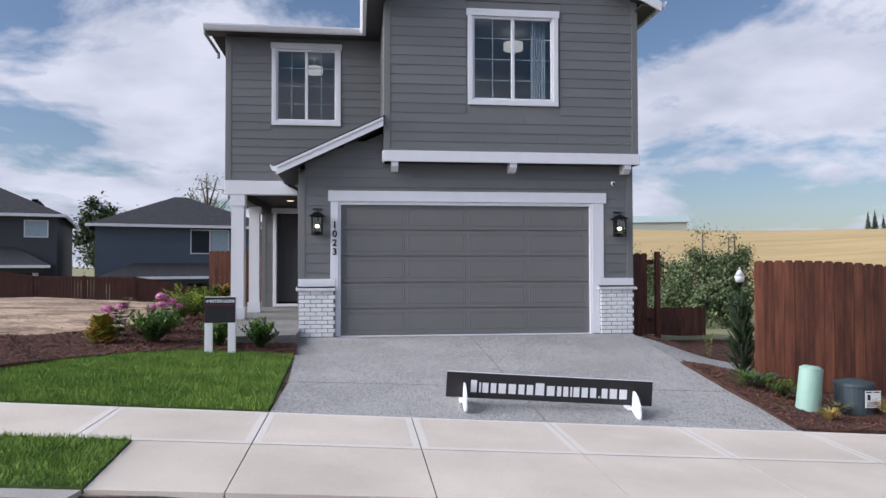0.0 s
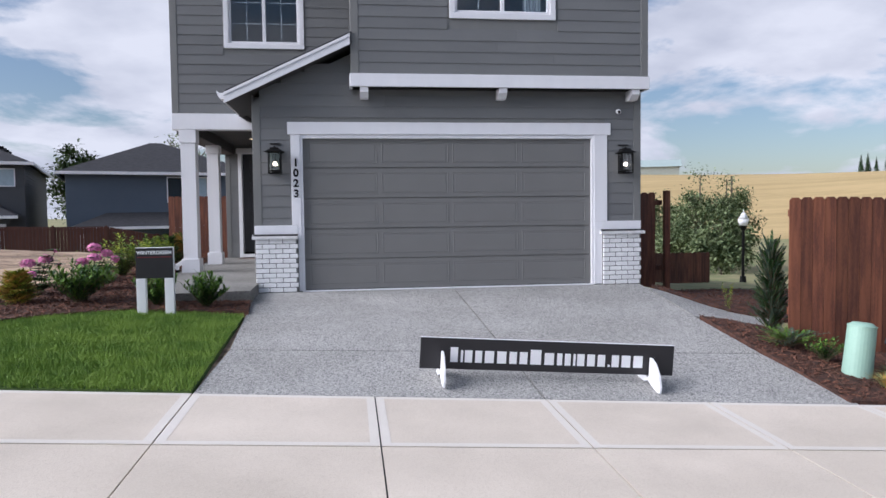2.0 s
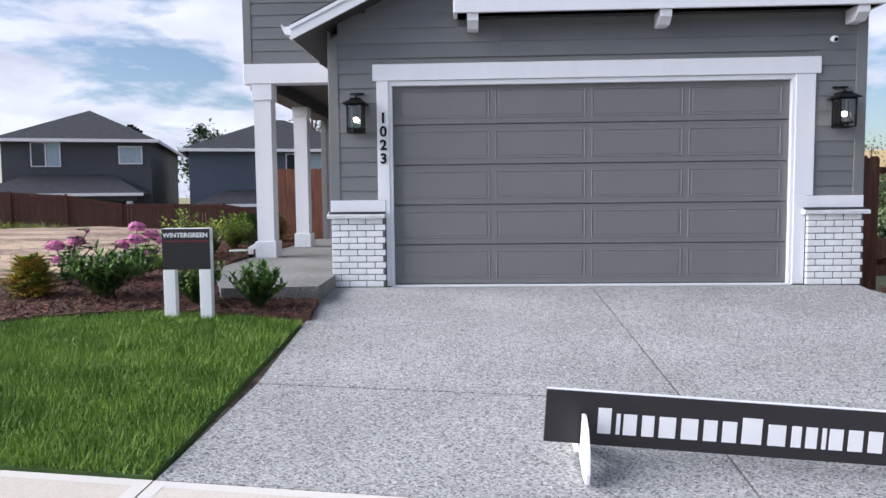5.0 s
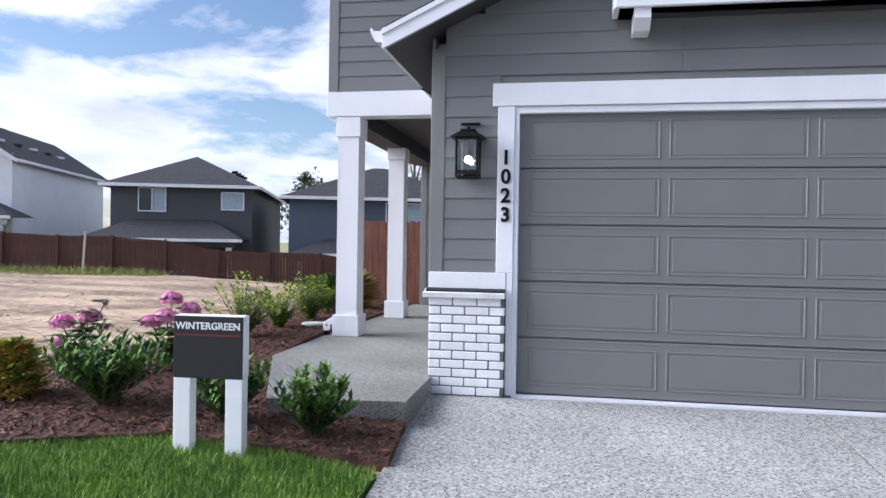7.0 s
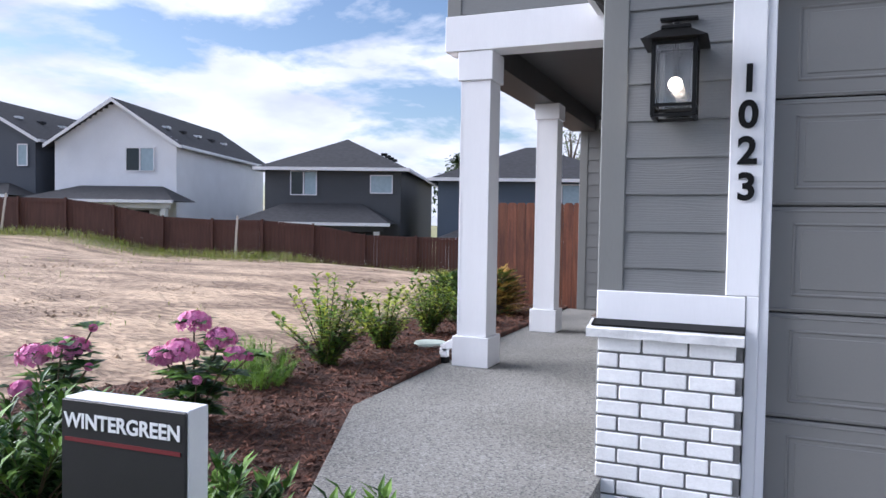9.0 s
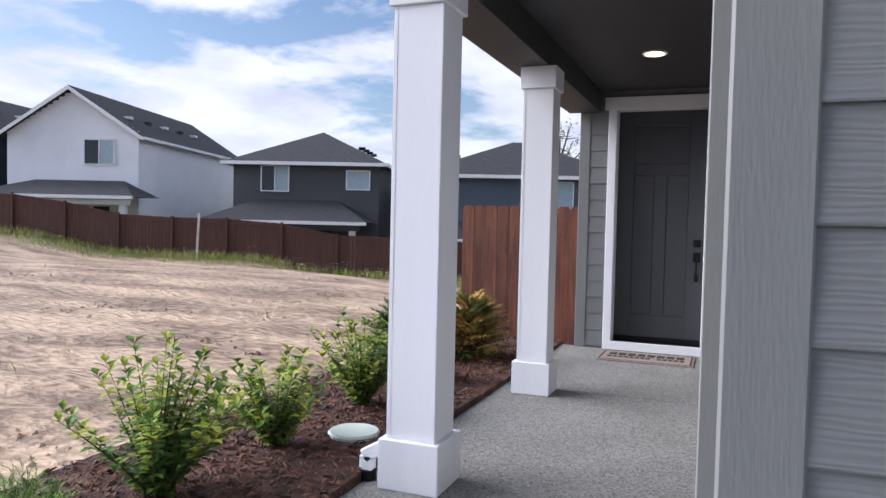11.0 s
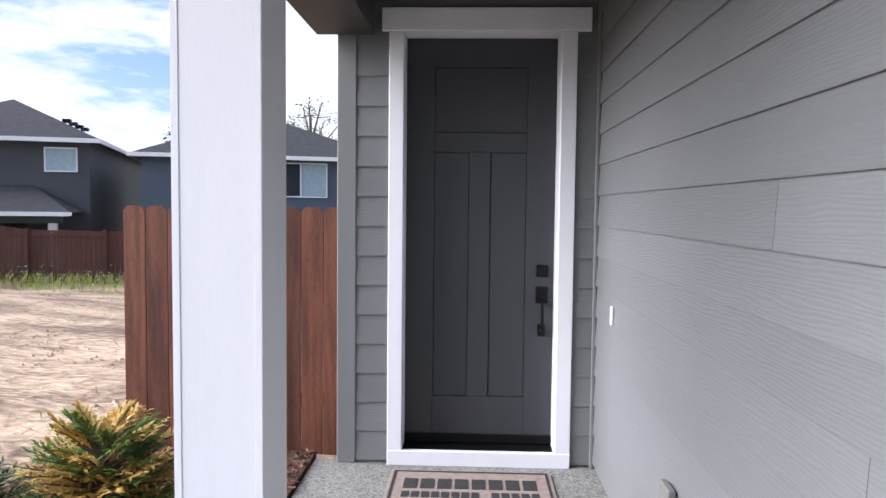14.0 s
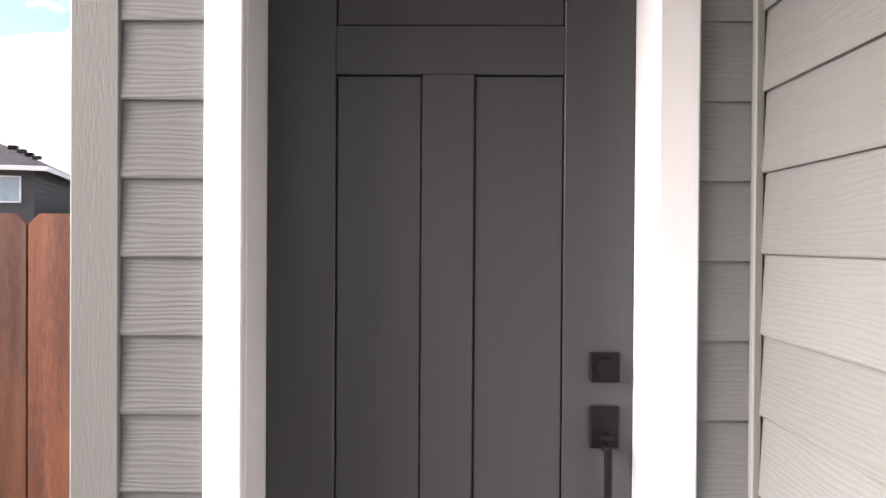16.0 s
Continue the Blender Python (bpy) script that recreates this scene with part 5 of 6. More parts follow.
DARKGLASS = material("far_glass", (0.03, 0.04, 0.05), 0.06, vary=0.1, bump=0)
BLINDGLASS = material("far_blind", (0.36, 0.46, 0.52), 0.15, vary=0.1, bump=0)
house("dark_house", "two-storey charcoal house with hip roof and covered patio", -1.75, 6.1, 17.0, 4.95, -2.2, (0.075, 0.078, 0.085), 'hip', 7.05, (-0.4, 7.3, 2.6, 2.95, 1.85), [(1.5, 3.05, 3.4, 4.8, False), (6.1, 7.4, 3.55, 4.6, True)], [(2.0, 2.6, -0.2, 0.9)])
house("white_house", "two-storey white lap-sided house with gable roof", -14.4, -7.0, 15.0, 6.35, -1.5, (0.82, 0.83, 0.86), 'gable', 8.75, (0.0, 8.2, 2.6, 3.8, 2.9), [(4.35, 6.1, 4.65, 6.05, False)], [(2.4, 3.0, 0.9, 1.9), (9.2, 9.8, 0.9, 1.9)])
house("blue_house", "two-storey slate blue house with hip roof", 8.2, 19.0, 10.0, 4.45, -2.5, (0.09, 0.115, 0.15), 'hip', 6.75, (0.6, 10.0, 2.6, 2.0, 1.15), [(5.65, 8.1, 2.6, 4.2, False)])
house("navy_house", "two-storey dark blue house with gable roof", -24.5, -15.6, 14.0, 6.6, -1.0, (0.085, 0.095, 0.115), 'gable', 9.1, (0.0, 8.9, 2.6, 3.9, 3.1), [(7.8, 8.45, 4.9, 6.2, True), (4.6, 6.4, 4.9, 6.2, False)])
house("slate_house", "two-storey grey house further along the row", 21.5, 31.0, 10.0, 4.2, -3.0, (0.14, 0.14, 0.14), 'hip', 6.4, None, [(2.0, 3.8, 2.6, 3.9, False)])


# ---- plants ----
def leaf_mesh(name, items, mats, parent, bend=0.15):
    """Leaves as bent blades. items: (point, direction, length, width, material index)."""
    verts, faces, idx = [], [], []
    for p, d, L, W, mi in items:
        d = d.normalized()
        side = d.cross(Vector((0, 0, 1)))
        if side.length < 1e-3:
            side = Vector((1, 0, 0))
        side.normalize()
        up_ = side.cross(d)
        k = len(verts)
        m1 = p + d * L * 0.5 + up_ * L * 0.06
        tip = p + d * L - up_ * L * bend
        verts += [p, m1 + side * W * 0.5, tip, m1 - side * W * 0.5, m1 - up_ * W * 0.12]
        faces += [(k, k + 1, k + 4), (k + 1, k + 2, k + 4), (k + 4, k + 2, k + 3), (k, k + 4, k + 3)]
        idx += [mi] * 4
    return arrays_ob(name, verts, faces, mats, idx, parent)


def stems_mesh(name, segs, parent, mat=None):
    bm = bmesh.new()
    for p, q, r0, r1 in segs:
        add_cyl(bm, p, q, r0, r1, 5, False)
    return mesh_ob(name, bm, mat or STEM, parent)


def shrub(name, at, h, w, mats, label, n_stems=14, per=26, leaf=(0.06, 0.025), seed=1, spread=0.8, category="shrub", up_lean=0.5, start=0.12):
    """A shrub of many stems, each set with leaves along it."""
    rng = random.Random(seed)
    s = holder(name, at, label=label, category=category)
    items, segs = [], []
    for i in range(n_stems):
        a = rng.uniform(0, 6.28)
        r = (w / 2) * math.sqrt(rng.uniform(0.02, 1)) * spread
        H = h * rng.uniform(0.62, 1.0) * (1 - 0.35 * (r / (w / 2)) ** 2)
        tip = Vector((r * math.cos(a), r * math.sin(a), H))
        ctrl = Vector((tip.x * 0.3, tip.y * 0.3, H * 0.45))
        prev = Vector((tip.x * 0.06, tip.y * 0.06, -0.05))
        for k in range(1, 6):
            t = k / 5
            p = (1 - t) ** 2 * Vector((0, 0, 0)) + 2 * t * (1 - t) * ctrl + t * t * tip
            segs.append((prev, p, 0.007 * (1.2 - t), 0.007 * (1.0 - t) + 0.0015))
            prev = p
        for j in range(per):
            t = start + (1 - start) * (j + rng.random()) / per
            p = 2 * t * (1 - t) * ctrl + t * t * tip
            an = j * 2.4 + rng.uniform(-0.4, 0.4)
            d = Vector((math.cos(an), math.sin(an), up_lean + rng.uniform(-0.25, 0.35) + 0.6 * (t > 0.92)))
            L = leaf[0] * rng.uniform(0.65, 1.2)
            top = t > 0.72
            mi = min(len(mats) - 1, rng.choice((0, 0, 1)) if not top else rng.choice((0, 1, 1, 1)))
            items.append((p, d, L, leaf[1] * rng.uniform(0.8, 1.2), mi))
    stems_mesh("stems", segs, s)
    tagged(leaf_mesh("leaves", items, mats, s), kind="stuff")
    return s


def needle_shrub(name, at, h, w, mats, label, n=60, seed=1, flat=False, category="shrub"):
    """A conifer-like shrub of feathery sprays."""
    rng = random.Random(seed)
    s = holder(name, at, label=label, category=category)
    items, segs = [], []
    for i in range(n):
        a = rng.uniform(0, 6.28)
        if flat:
            z0 = rng.uniform(0.02, 0.1); L = w / 2 * rng.uniform(0.5, 1.0); rise = h * rng.uniform(0.3, 1.0)
        else:
            f = rng.random()
            z0 = h * 0.72 * f; L = (w / 2) * (1.0 - 0.6 * f ** 2.2) * rng.uniform(0.6, 1.05); rise = h * rng.uniform(0.08, 0.24)
        base = Vector((0, 0, z0))
        tip = Vector((L * math.cos(a), L * math.sin(a), min(h, z0 + rise)))
        segs.append((base, tip, 0.006, 0.002))
        ax = (tip - base)
        m = rng.choice(range(len(mats)))
        for j in range(22):
            t = 0.25 + 0.75 * (j + rng.random()) / 22
            p = base.lerp(tip, t)
            side = ax.normalized().cross(Vector((0, 0, 1))) * (1 if j % 2 else -1)
            d = side * rng.uniform(0.5, 1) + ax.normalized() * rng.uniform(0.5, 1.2) + Vector((0, 0, rng.uniform(-0.2, 0.6)))
            items.append((p, d, (0.09 * (1.15 - t) + 0.03), 0.016, m))
    stems_mesh("stems", segs, s)
    tagged(leaf_mesh("sprays", items, mats, s), kind="stuff")
    return s


def tuft(name, at, h, w, mats, label, n=220, seed=3, category="grass"):
    rng = random.Random(seed)
    s = holder(name, at, label=label, category=category)
    items = []
    for i in range(n):
        a = rng.uniform(0, 6.28)
        o = rng.uniform(0.1, 1.0) * w * 0.5
        d = Vector((math.cos(a) * o, math.sin(a) * o, h * rng.uniform(0.6, 1.0)))
        items.append((Vector((math.cos(a) * o * 0.15, math.sin(a) * o * 0.15, 0)), d, d.length, 0.008, rng.randrange(len(mats))))
    tagged(leaf_mesh("blades", items, mats, s, 0.25), kind="stuff")
    return s


def feathery(at, h, w):
    """A soft mound of hair-fine upright foliage."""
    rng = random.Random(8)
    s = holder("fine_grass", at, label="fine feathery green grass clump in mulch", category="grass")
    items, segs = [], []
    for i in range(70):
        a, r = rng.uniform(0, 6.28), math.sqrt(rng.random()) * w * 0.5
        tip = Vector((r * math.cos(a), r * math.sin(a), h * rng.uniform(0.75, 1.05) * (1 - 0.5 * (2 * r / w) ** 2)))
        low = Vector((tip.x * 0.45, tip.y * 0.45, 0))
        segs.append((low, tip, 0.003, 0.001))
        m = rng.randrange(3) // 2
        for j in range(48):
            p = low.lerp(tip, 0.15 + 0.85 * rng.random())
            d = Vector((rng.gauss(0, 0.7), rng.gauss(0, 0.7), rng.uniform(0.2, 1.3)))
            items.append((p, d, rng.uniform(0.04, 0.09), 0.005, m))
    stems_mesh("stems", segs, s, FERN)
    tagged(leaf_mesh("blades", items, [FERN, LEAF], s, 0.3), kind="stuff")
    return s


def bz(x, y, lift=0.05):
    return ground_z(x, y) + lift


def P(x, y):
    return (x, y, bz(x, y))


# upright shrubs with bright tips along the porch
shrub("privet_shrub", P(-3.30, 15.20), 0.80, 0.88, [LEAF, LEAF_LIME], "upright green shrub with lime new tips in mulch", 40, 44, (0.075, 0.040), 4, spread=1.0, up_lean=0.25)
shrub("privet_shrub", P(-3.19, 16.0), 0.66, 0.66, [LEAF, LEAF_LIME], "upright green shrub with lime new tips in mulch", 34, 40, (0.07, 0.038), 5, spread=1.0, up_lean=0.25)
shrub("privet_shrub", P(-3.2, 17.05), 0.78, 0.82, [LEAF, LEAF_LIME], "upright green shrub with lime new tips in mulch", 38, 42, (0.07, 0.038), 6, spread=1.0, up_lean=0.25)
feathery(P(-3.47, 14.52), 0.40, 0.62)
needle_shrub("yew_shrub", P(-3.15, 19.2), 0.74, 0.92, [LEAF_GOLD, LEAF_GOLD, LEAF], "yellowing needle shrub by the fence", 240, 4)
needle_shrub("juniper_shrub", P(-3.72, 18.9), 0.66, 1.0, [LEAF_DARK, LEAF], "dark green feathery juniper shrub in mulch", 220, 5)
needle_shrub("juniper_shrub", P(-3.15, 18.0), 0.70, 0.6, [LEAF_DARK, LEAF], "dark green feathery juniper shrub in mulch", 120, 15)
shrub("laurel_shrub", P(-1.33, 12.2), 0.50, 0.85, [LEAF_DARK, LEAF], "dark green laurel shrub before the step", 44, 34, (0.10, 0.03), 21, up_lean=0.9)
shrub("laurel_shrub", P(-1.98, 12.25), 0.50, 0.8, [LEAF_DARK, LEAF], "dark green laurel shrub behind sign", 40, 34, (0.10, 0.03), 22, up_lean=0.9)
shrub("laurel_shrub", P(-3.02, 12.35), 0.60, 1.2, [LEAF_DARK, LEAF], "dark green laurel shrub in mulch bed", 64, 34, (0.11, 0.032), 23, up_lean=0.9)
needle_shrub("barberry_shrub", P(-3.80, 12.35), 0.52, 0.62, [LEAF_GOLD, LEAF_LIME], "golden yellow shrub at the bed's edge", 220, 7)


def hydrangea(at, heads, seed):
    rng = random.Random(seed)
    h = holder("hydrangea", at, label="hydrangea with pink flower heads and green leaves", category="flowering shrub")
    items, segs = [], []
    pv, pf = [], []
    for (x, y, z, r) in heads:
        tip = Vector((x, y, z))
        prev = Vector((x * 0.15, y * 0.15, 0))
        for k in range(1, 5):
            t = k / 4
            p = Vector((x * (0.15 + 0.85 * t * t), y * (0.15 + 0.85 * t * t), z * t))
            segs.append((prev, p, 0.006, 0.005))
            for j in range(9):
                a = rng.uniform(0, 6.28)
                items.append((p, Vector((math.cos(a), math.sin(a), 0.25)), rng.uniform(0.11, 0.19), rng.uniform(0.07, 0.10), rng.randrange(2)))
            prev = p
        for i in range(150):
            th, u = rng.uniform(0, 6.28), rng.uniform(-0.35, 1)
            n = Vector((math.sqrt(1 - u * u) * math.cos(th), math.sqrt(1 - u * u) * math.sin(th), u * 0.75))
            c = tip + n * r * rng.uniform(0.82, 1.05)
            q = n.to_track_quat('Z', 'Y').to_matrix()
            for b in range(4):
                an = b * 1.571 + rng.uniform(0, 0.4)
                k = len(pv)
                s = 0.013
                for (u1, v1, w1) in ((0, 0, 0), (s, s * 0.7, 0.003), (s * 1.5, 0, 0.002), (s, -s * 0.7, 0.003)):
                    cc, ss = math.cos(an), math.sin(an)
                    pv.append(c + q @ Vector((u1 * cc - v1 * ss, u1 * ss + v1 * cc, w1)))
                pf.append((k, k + 1, k + 2, k + 3))
    stems_mesh("stems", segs, h)
    tagged(leaf_mesh("leaves", items, [LEAF, LEAF_DARK], h), kind="stuff")
    tagged(arrays_ob("flower_heads", pv, pf, [PETAL], parent=h), label="pink mophead flowers", kind="stuff")
    return h


hydrangea(P(-3.2, 13.55), [(0.0, 0.0, 0.66, 0.10), (0.16, 0.05, 0.57, 0.095), (-0.14, -0.1, 0.46, 0.09), (0.05, -0.16, 0.52, 0.10), (0.30, 0.0, 0.50, 0.06), (-0.2, 0.12, 0.42, 0.02), (0.25, 0.2, 0.45, 0.02), (0.02, 0.2, 0.5, 0.02), (0.2, -0.2, 0.38, 0.02)], 31)
hydrangea(P(-3.82, 13.1), [(-0.14, 0.0, 0.48, 0.105), (0.08, 0.06, 0.53, 0.10), (-0.02, -0.18, 0.34, 0.06), (0.20, 0.1, 0.66, 0.015), (0.14, -0.05, 0.58, 0.015), (-0.05, 0.15, 0.46, 0.015), (0.28, 0.0, 0.46, 0.015)], 32)

# right bed
needle_shrub("column_juniper", P(6.12, 10.9), 1.5, 0.56, [LEAF_SILVER, LEAF_DARK], "tall narrow blue-green juniper before the fence", 230, 41)
needle_shrub("low_juniper", P(5.98, 10.25), 0.22, 0.85, [LEAF_SILVER, LEAF], "low spreading green juniper in mulch", 46, 42, True)
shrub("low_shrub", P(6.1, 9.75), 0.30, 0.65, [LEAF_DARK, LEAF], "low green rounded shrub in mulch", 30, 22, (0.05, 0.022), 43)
tuft("straw_grass", P(6.15, 8.85), 0.20, 0.34, [STRAW, LEAF_GOLD], "dry straw-coloured grass tuft in mulch", 190, 44)
tuft("straw_grass", P(6.47, 9.15), 0.22, 0.40, [STRAW, STEM], "brownish dry grass tuft in mulch", 190, 45)
shrub("low_shrub", P(7.05, 8.85), 0.36, 0.75, [LEAF, LEAF_GOLD], "green and gold low shrub by kerbside", 34, 24, (0.04, 0.02), 46)
shrub("young_shrub", P(6.35, 12.4), 0.52, 0.35, [LEAF_LIME, LEAF_LIME], "thin young yellow-green shrub in mulch", 8, 16, (0.05, 0.024), 47)
PALEGREEN = material("utility_green", (0.30, 0.46, 0.37), 0.5, vary=0.06, scale=4, fine=40, bump=0.05)
DARKTEAL = material("utility_dark", (0.055, 0.075, 0.085), 0.5, vary=0.1, scale=4, fine=40, bump=0.05)
ped = holder("utility_pedestal", (6.15, 9.3, bz(6.15, 9.3) - 0.05), label="leaning pale green plastic utility pedestal", category="utility pedestal")
ped.rotation_euler = (0, radians(6), 0)
bm = bmesh.new()
add_cyl(bm, (0, 0, 0), (0, 0, 0.60), 0.155, 0.145, 28); add_cyl(bm, (0, 0, 0.60), (0, 0, 0.635), 0.145, 0.10, 28)
mesh_ob("body", bm, PALEGREEN, ped)
bm = bmesh.new(); add_cyl(bm, (0, 0, 0.592), (0, 0, 0.603), 0.150, 0.150, 28); mesh_ob("lid", bm, PALEGREEN, ped)
ub = holder("utility_box", (6.85, 9.35, bz(6.85, 9.35) - 0.05), label="dark round utility box with white notice", category="utility box")
bm = bmesh.new(); add_cyl(bm, (0, 0, 0), (0, 0, 0.42), 0.24, 0.235, 28); mesh_ob("body", bm, DARKTEAL, ub)
bm = bmesh.new(); add_cyl(bm, (0, 0, 0.40), (0, 0, 0.44), 0.255, 0.25, 28); add_cyl(bm, (0, 0, 0.44), (0, 0, 0.48), 0.25, 0.10, 28); mesh_ob("lid", bm, DARKTEAL, ub)
lab = box("notice", -0.02, 0.20, -0.252, -0.247, 0.14, 0.36, SIGNWHITE, ub, 0)
bm = bmesh.new()
add_box(bm, -0.01, 0.07, -0.255, -0.2525, 0.335, 0.35); add_box(bm, 0.1, 0.18, -0.255, -0.2525, 0.335, 0.35)
add_box(bm, 0.01, 0.05, -0.255, -0.2525, 0.24, 0.31)
for k in range(4):
    add_box(bm, 0.0, 0.17, -0.255, -0.2525, 0.16 + 0.016 * k, 0.165 + 0.016 * k)
mesh_ob("print", bm, SIGN, ub)

# cleanout lid and downspout elbow by the porch
lid = holder("drain_cover", P(-2.88, 16.36), label="round pale green drain lid in mulch", category="drain lid")
bm = bmesh.new(); add_cyl(bm, (0, 0, -0.05), (0, 0, 0.055), 0.15, 0.15, 28); add_cyl(bm, (0, 0, 0.055), (0, 0, 0.07), 0.155, 0.145, 28)
mesh_ob("lid", bm, material("lid_green", (0.55, 0.62, 0.55), 0.6, vary=0.1), lid)
elb = holder("drain_spout", (-2.53, 15.86, 0.19), label="white downspout elbow with black drain collar", category="downspout")
bm = bmesh.new()
add_box(bm, -0.035, 0.035, -0.03, 0.03, 0.05, 0.13, 0.006)
r = add_box(bm, -0.035, 0.035, -0.03, 0.03, -0.10, 0.10, 0.006)
for v in bm.verts[24:]:
    v.co = pose(0.07, 0, 0.17, 0, 60, 0) @ v.co
mesh_ob("elbow", bm, SIGNWHITE, elb)
bm = bmesh.new(); add_cyl(bm, (0, 0, -0.03), (0, 0, 0.05), 0.045, 0.045, 14); mesh_ob("collar", bm, BLACK, elb)


# ---- lot weeds ----
def weeds():
    rng = random.Random(77)
    n = Vector((-FENCE_U.y, FENCE_U.x))
    items, flowers, ff = [], [], []
    for i in range(9000):
        s = rng.uniform(-20, 14)
        off = -abs(rng.gauss(0, 1.5)) - 0.15
        p2 = FENCE_P + FENCE_U * s + n * off
        z = ground_z(p2.x, p2.y)
        h = rng.uniform(0.12, 0.5) * (1.2 if off > -1.5 else 0.7)
        d = Vector((rng.gauss(0, 0.25), rng.gauss(0, 0.25), 1))
        items.append((Vector((p2.x, p2.y, z)), d, h, 0.02, rng.randrange(2)))
        if rng.random() < 0.03:
            t = Vector((p2.x, p2.y, z)) + d.normalized() * (h + 0.12)
            k = len(flowers)
            for a in range(5):
                flowers.append(t + Vector((0.05 * math.cos(a * 1.26), 0.05 * math.sin(a * 1.26), 0)))
            ff.append(tuple(range(k, k + 5)))
    for i in range(2500):
        x, y = rng.uniform(-22, -3.8), rng.uniform(14, 36)
        if (Vector((x, y)) - FENCE_P).dot(n) > -1 or noise.noise(Vector((x * 0.35, y * 0.35, 5))) < 0.15:
            continue
        items.append((Vector((x, y, ground_z(x, y))), Vector((rng.gauss(0, 0.5), rng.gauss(0, 0.5), 1)), rng.uniform(0.05, 0.16), 0.012, rng.randrange(2)))
    w = leaf_mesh("weeds", items, [STRAW, LEAF_LIME], None, 0.3)
    tagged(w, "dry weeds and grass along lot fence", "weeds", kind="stuff")
    arrays_ob("blossoms", flowers, ff, [SIGNWHITE], parent=w)
    # clods of earth
    verts, faces = [], []
    for i in range(7000):
        x, y = rng.uniform(-20, -4.2), rng.uniform(13, 34)
        if noise.noise(Vector((x * 0.4, y * 0.8, 9))) < 0.02 or (Vector((x, y)) - FENCE_P).dot(n) > -1:
            continue
        r = rng.uniform(0.015, 0.055)
        z = ground_z(x, y)
        k = len(verts)
        for a in range(5):
            an = a * 1.257 + rng.uniform(-0.3, 0.3)
            verts.append((x + r * math.cos(an) * rng.uniform(0.8, 1.3), y + r * math.sin(an), z - 0.02))
        verts.append((x + r * rng.uniform(-0.4, 0.4), y + r * rng.uniform(-0.4, 0.4), z + r * rng.uniform(0.12, 0.4)))
        faces += [(k + a, k + (a + 1) % 5, k + 5) for a in range(5)]
    c = arrays_ob("clods", verts, faces, [DIRT])
    tagged(c, "loose clods of dry earth on lot", "earth", kind="stuff")


weeds()


# ---- trees ----
def tree(name, at, h, w, label, seed, leaves=2600, trunk_share=0.25, bare=False, mats=None, size=0.22):
    rng = random.Random(seed)
    t = holder(name, at, label=label, category="tree")
    segs, items = [], []
    th = h * trunk_share
    segs.append((Vector((0, 0, -0.5)), Vector((0, 0, th)), h * 0.022, h * 0.016))
    tips = []
    for i in range(13):
        a = i * 2.4 + rng.uniform(-0.4, 0.4)
        f = rng.uniform(0.0, 1.0)
        base = Vector((0, 0, th * 0.8 + f * (h * 0.5 - th * 0.3)))
        L = (w / 2) * (1 - 0.45 * f) * rng.uniform(0.65, 1.0)
        tip = base + Vector((L * math.cos(a), L * math.sin(a), h * rng.uniform(0.12, 0.34)))
        tip.z = min(tip.z, h * 0.96)
        segs.append((base, tip, h * 0.010, h * 0.003))
        tips.append((tip, L * 0.55))
        for j in range(4):
            m = base.lerp(tip, rng.uniform(0.4, 0.9))
            e = m + Vector((rng.gauss(0, 1), rng.gauss(0, 1), rng.uniform(0, 1.2))) * L * 0.33
            segs.append((m, e, h * 0.004, h * 0.0015))
            tips.append((e, L * 0.4))
    segs.append((Vector((0, 0, th)), Vector((0, 0, h * 0.9)), h * 0.016, h * 0.004))
    tips.append((Vector((0, 0, h * 0.88)), w * 0.2))
    stems_mesh("trunk_and_limbs", segs, t, TRUNK)
    for i in range(leaves):
        c, r = rng.choice(tips)
        p = c + Vector((rng.gauss(0, 0.42), rng.gauss(0, 0.42), rng.gauss(0, 0.36))) * r
        d = Vector((rng.gauss(0, 1), rng.gauss(0, 1), rng.gauss(0, 0.6)))
        items.append((p, d, size * rng.uniform(0.6, 1.4), size * 0.6, rng.randrange(len(mats or [1]))))
    tagged(leaf_mesh("leaves", items, mats or [TREE_LEAF], t), kind="stuff")
    return t


def conifer(at, h, seed):
    rng = random.Random(seed)
    t = holder("conifer", at, label="dark distant conifer on the hill", category="tree", group="hilltop conifers")
    items = []
    for i in range(420):
        f = rng.random() ** 0.7
        a = rng.uniform(0, 6.28)
        L = h * 0.2 * (1 - f) + h * 0.02
        items.append((Vector((0, 0, h * (0.08 + 0.9 * f))), Vector((math.cos(a), math.sin(a), -0.15)), L * rng.uniform(0.6, 1.2), L * 0.5, 0))
    stems_mesh("trunk", [(Vector((0, 0, -1)), Vector((0, 0, h)), h * 0.02, h * 0.003)], t, TRUNK)
    tagged(leaf_mesh("boughs", items, [LEAF_DARK], t), kind="stuff")


def on_ray(px_dir, d):
    """A point d metres from the start of the walk, at an angle to the right of straight ahead."""
    a = radians(px_dir)
    a += radians(1.4)
    x, y = 0.24 + d * math.sin(a), 0.29 + d * math.cos(a)
    return (x, y, ground_z(x, y))


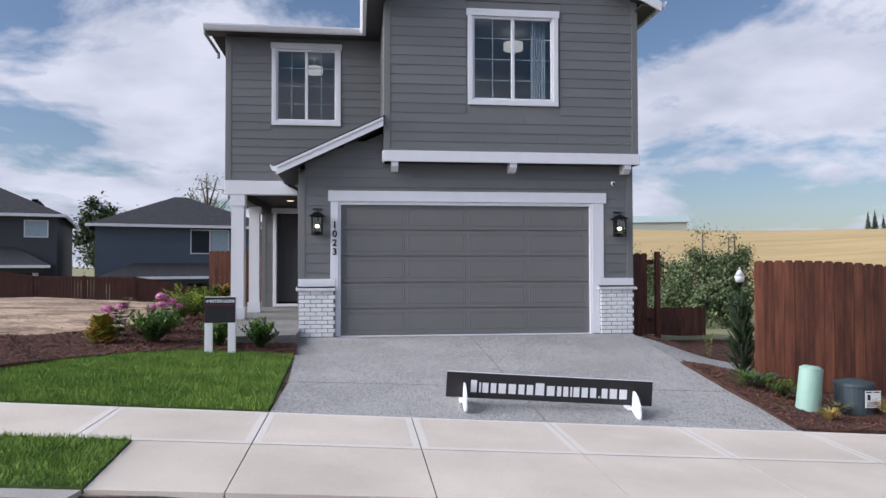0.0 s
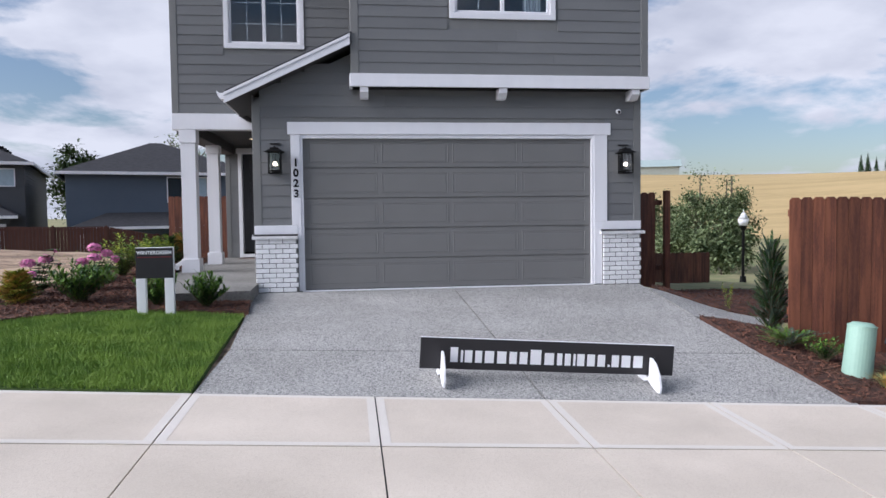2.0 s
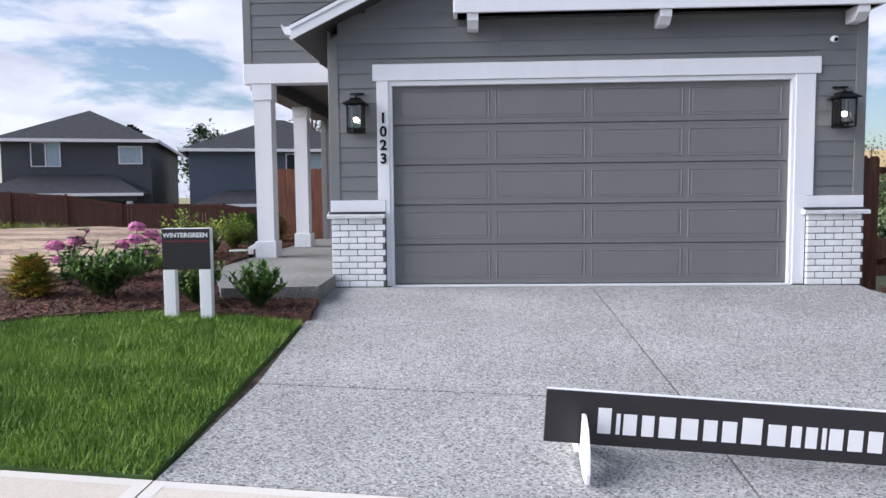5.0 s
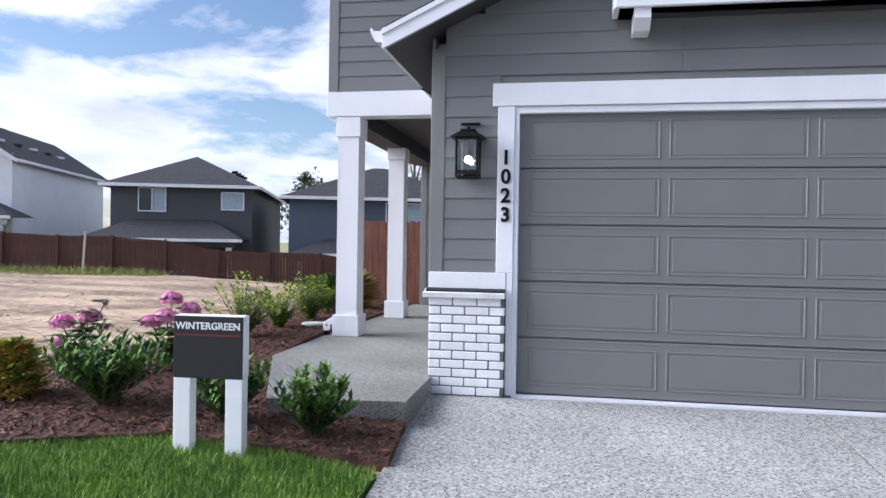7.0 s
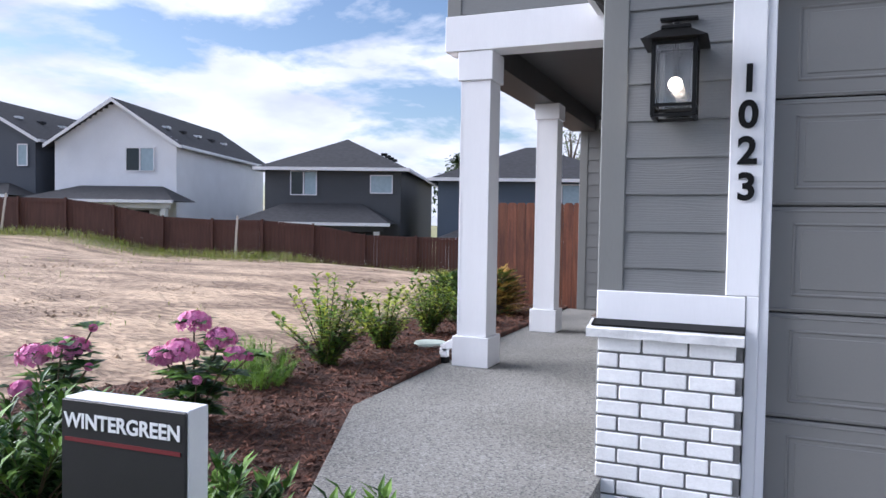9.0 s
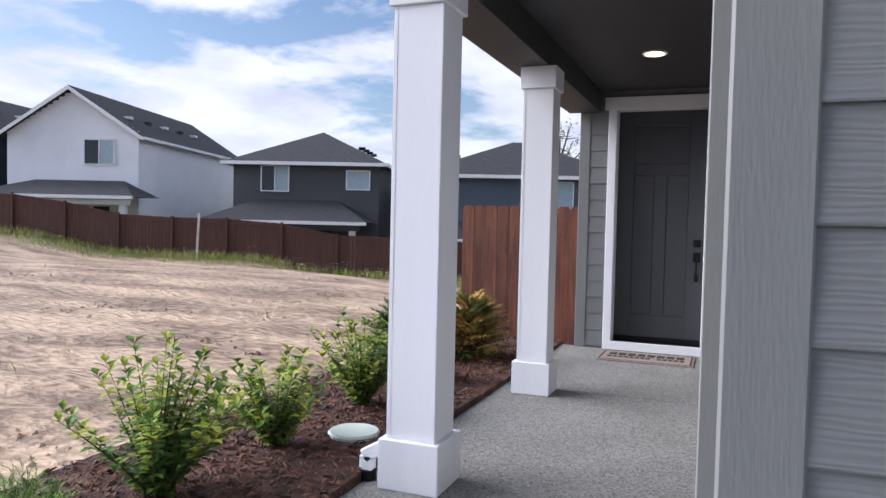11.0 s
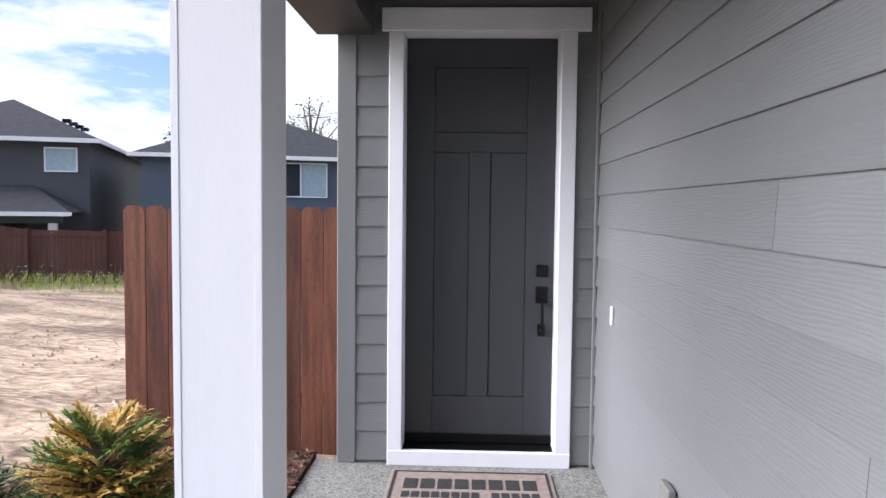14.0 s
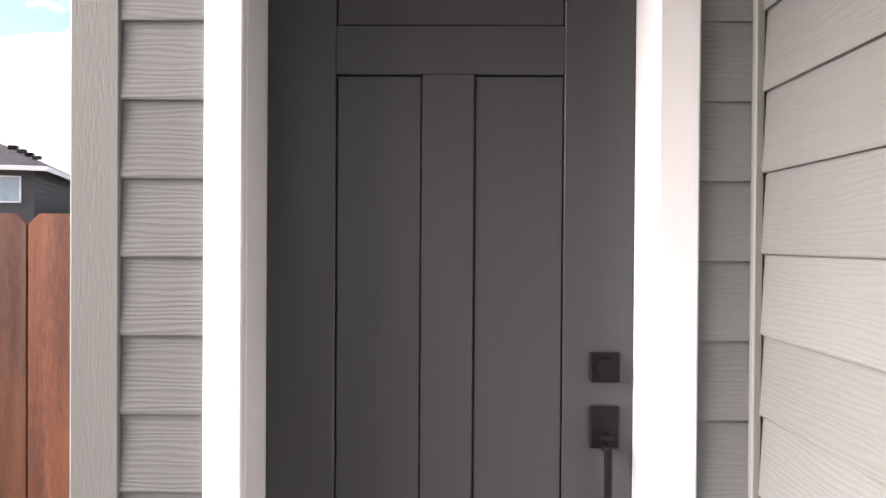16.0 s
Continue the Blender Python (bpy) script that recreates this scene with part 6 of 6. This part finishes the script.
# light poplar green, raised further: distance haze is mixed into the leaf colour
HAZY_POPLAR = material("hazy_poplar_leaf", (0.25, 0.30, 0.14), 0.7, second=(0.13, 0.175, 0.08), scale=0.8, fine=6)
for i, (a, d, h, w, sd) in enumerate(((22.2, 62, 6.8, 6.0, 1), (25.0, 58, 9.0, 6.5, 2), (26.8, 60, 8.6, 5.5, 3), (24.0, 48, 4.6, 4.5, 4), (20.2, 66, 7.0, 5.0, 5), (26.3, 42, 3.6, 3.6, 6), (18.5, 70, 7.0, 6.0, 7), (16, 75, 7, 7, 8))):
    tree("tree", on_ray(a, d), h * 0.9, w, "leafy green tree in the dip beyond fence", 100 + sd, 9000, 0.12, mats=[HAZY_POPLAR, HAZY_POPLAR, TREE_LEAF], size=0.22)
for s, off, h, w, sd in ((8.2, 34, 10.4, 8.5, 2), (11.0, 40, 10.0, 6.0, 3)):
    q = HB + HU * s + HN * off
    tree("tree", (q.x, q.y, -2.0), h, w, "dark green tree behind the houses", 200 + sd, 6500, 0.3, mats=[TREE_LEAF], size=0.5)
q = HB + HU * 18.2 + HN * 30
tree("sparse_tree", (q.x, q.y, -2.0), 13.0, 7.5, "thin-leaved tall tree behind the houses", 210, 700, 0.45, mats=[HAZY_POPLAR], size=0.3)
for i, (a, d, h) in enumerate(((35.7, 335, 8), (36.1, 340, 9), (36.6, 340, 7), (37.3, 330, 10), (38.4, 338, 9), (39.2, 335, 10))):
    x, y, z = on_ray(a, d)
    conifer((x, y, z), h, 300 + i)

# street lamp, utility pole, far barn
sl = holder("street_lamp", (16.1, 29.0, ground_z(16.1, 29)), label="black street lamp post with white acorn globe", category="street lamp")
top = 1.2 - ground_z(16.1, 29)
bm = bmesh.new()
add_cyl(bm, (0, 0, 0), (0, 0, 0.5), 0.16, 0.11, 14); add_cyl(bm, (0, 0, 0.5), (0, 0, top - 0.75), 0.06, 0.05, 12); add_cyl(bm, (0, 0, top - 0.78), (0, 0, top - 0.6), 0.08, 0.15, 14)
mesh_ob("column", bm, BLACK, sl)
bm = bmesh.new()
add_cyl(bm, (0, 0, top - 0.6), (0, 0, top - 0.35), 0.14, 0.21, 16); add_cyl(bm, (0, 0, top - 0.35), (0, 0, top - 0.08), 0.21, 0.05, 16); add_cyl(bm, (0, 0, top - 0.08), (0, 0, top + 0.04), 0.04, 0.01, 8)
mesh_ob("globe", bm, SIGNWHITE, sl, True)
x, y, z = on_ray(27.2, 70)
up_ = holder("utility_pole", (x, y, z), label="thin dark wooden utility pole", category="utility pole")
bm = bmesh.new(); add_cyl(bm, (0, 0, -1), (0, 0, 7.4), 0.11, 0.08, 8); add_box(bm, -0.25, 0.25, -0.05, 0.05, 7.0, 7.1); mesh_ob("pole", bm, TRUNK, up_)
x, y, z = on_ray(21.6, 300)
barn = holder("barn", (x, y, z), label="long distant greenhouse barn on the hill", category="barn")
barn.rotation_euler = (0, 0, radians(-20))
bm = bmesh.new(); add_box(bm, -12, 12, 0, 10, -1, 3); mesh_ob("wall", bm, material("barn_wall", (0.30, 0.33, 0.30), 0.8), barn)
bm = bmesh.new(); add_prism(bm, [(-1, 3), (11, 3), (5, 6)], -13, 13, 'x'); mesh_ob("roof", bm, material("barn_roof", (0.36, 0.44, 0.42), 0.6), barn)
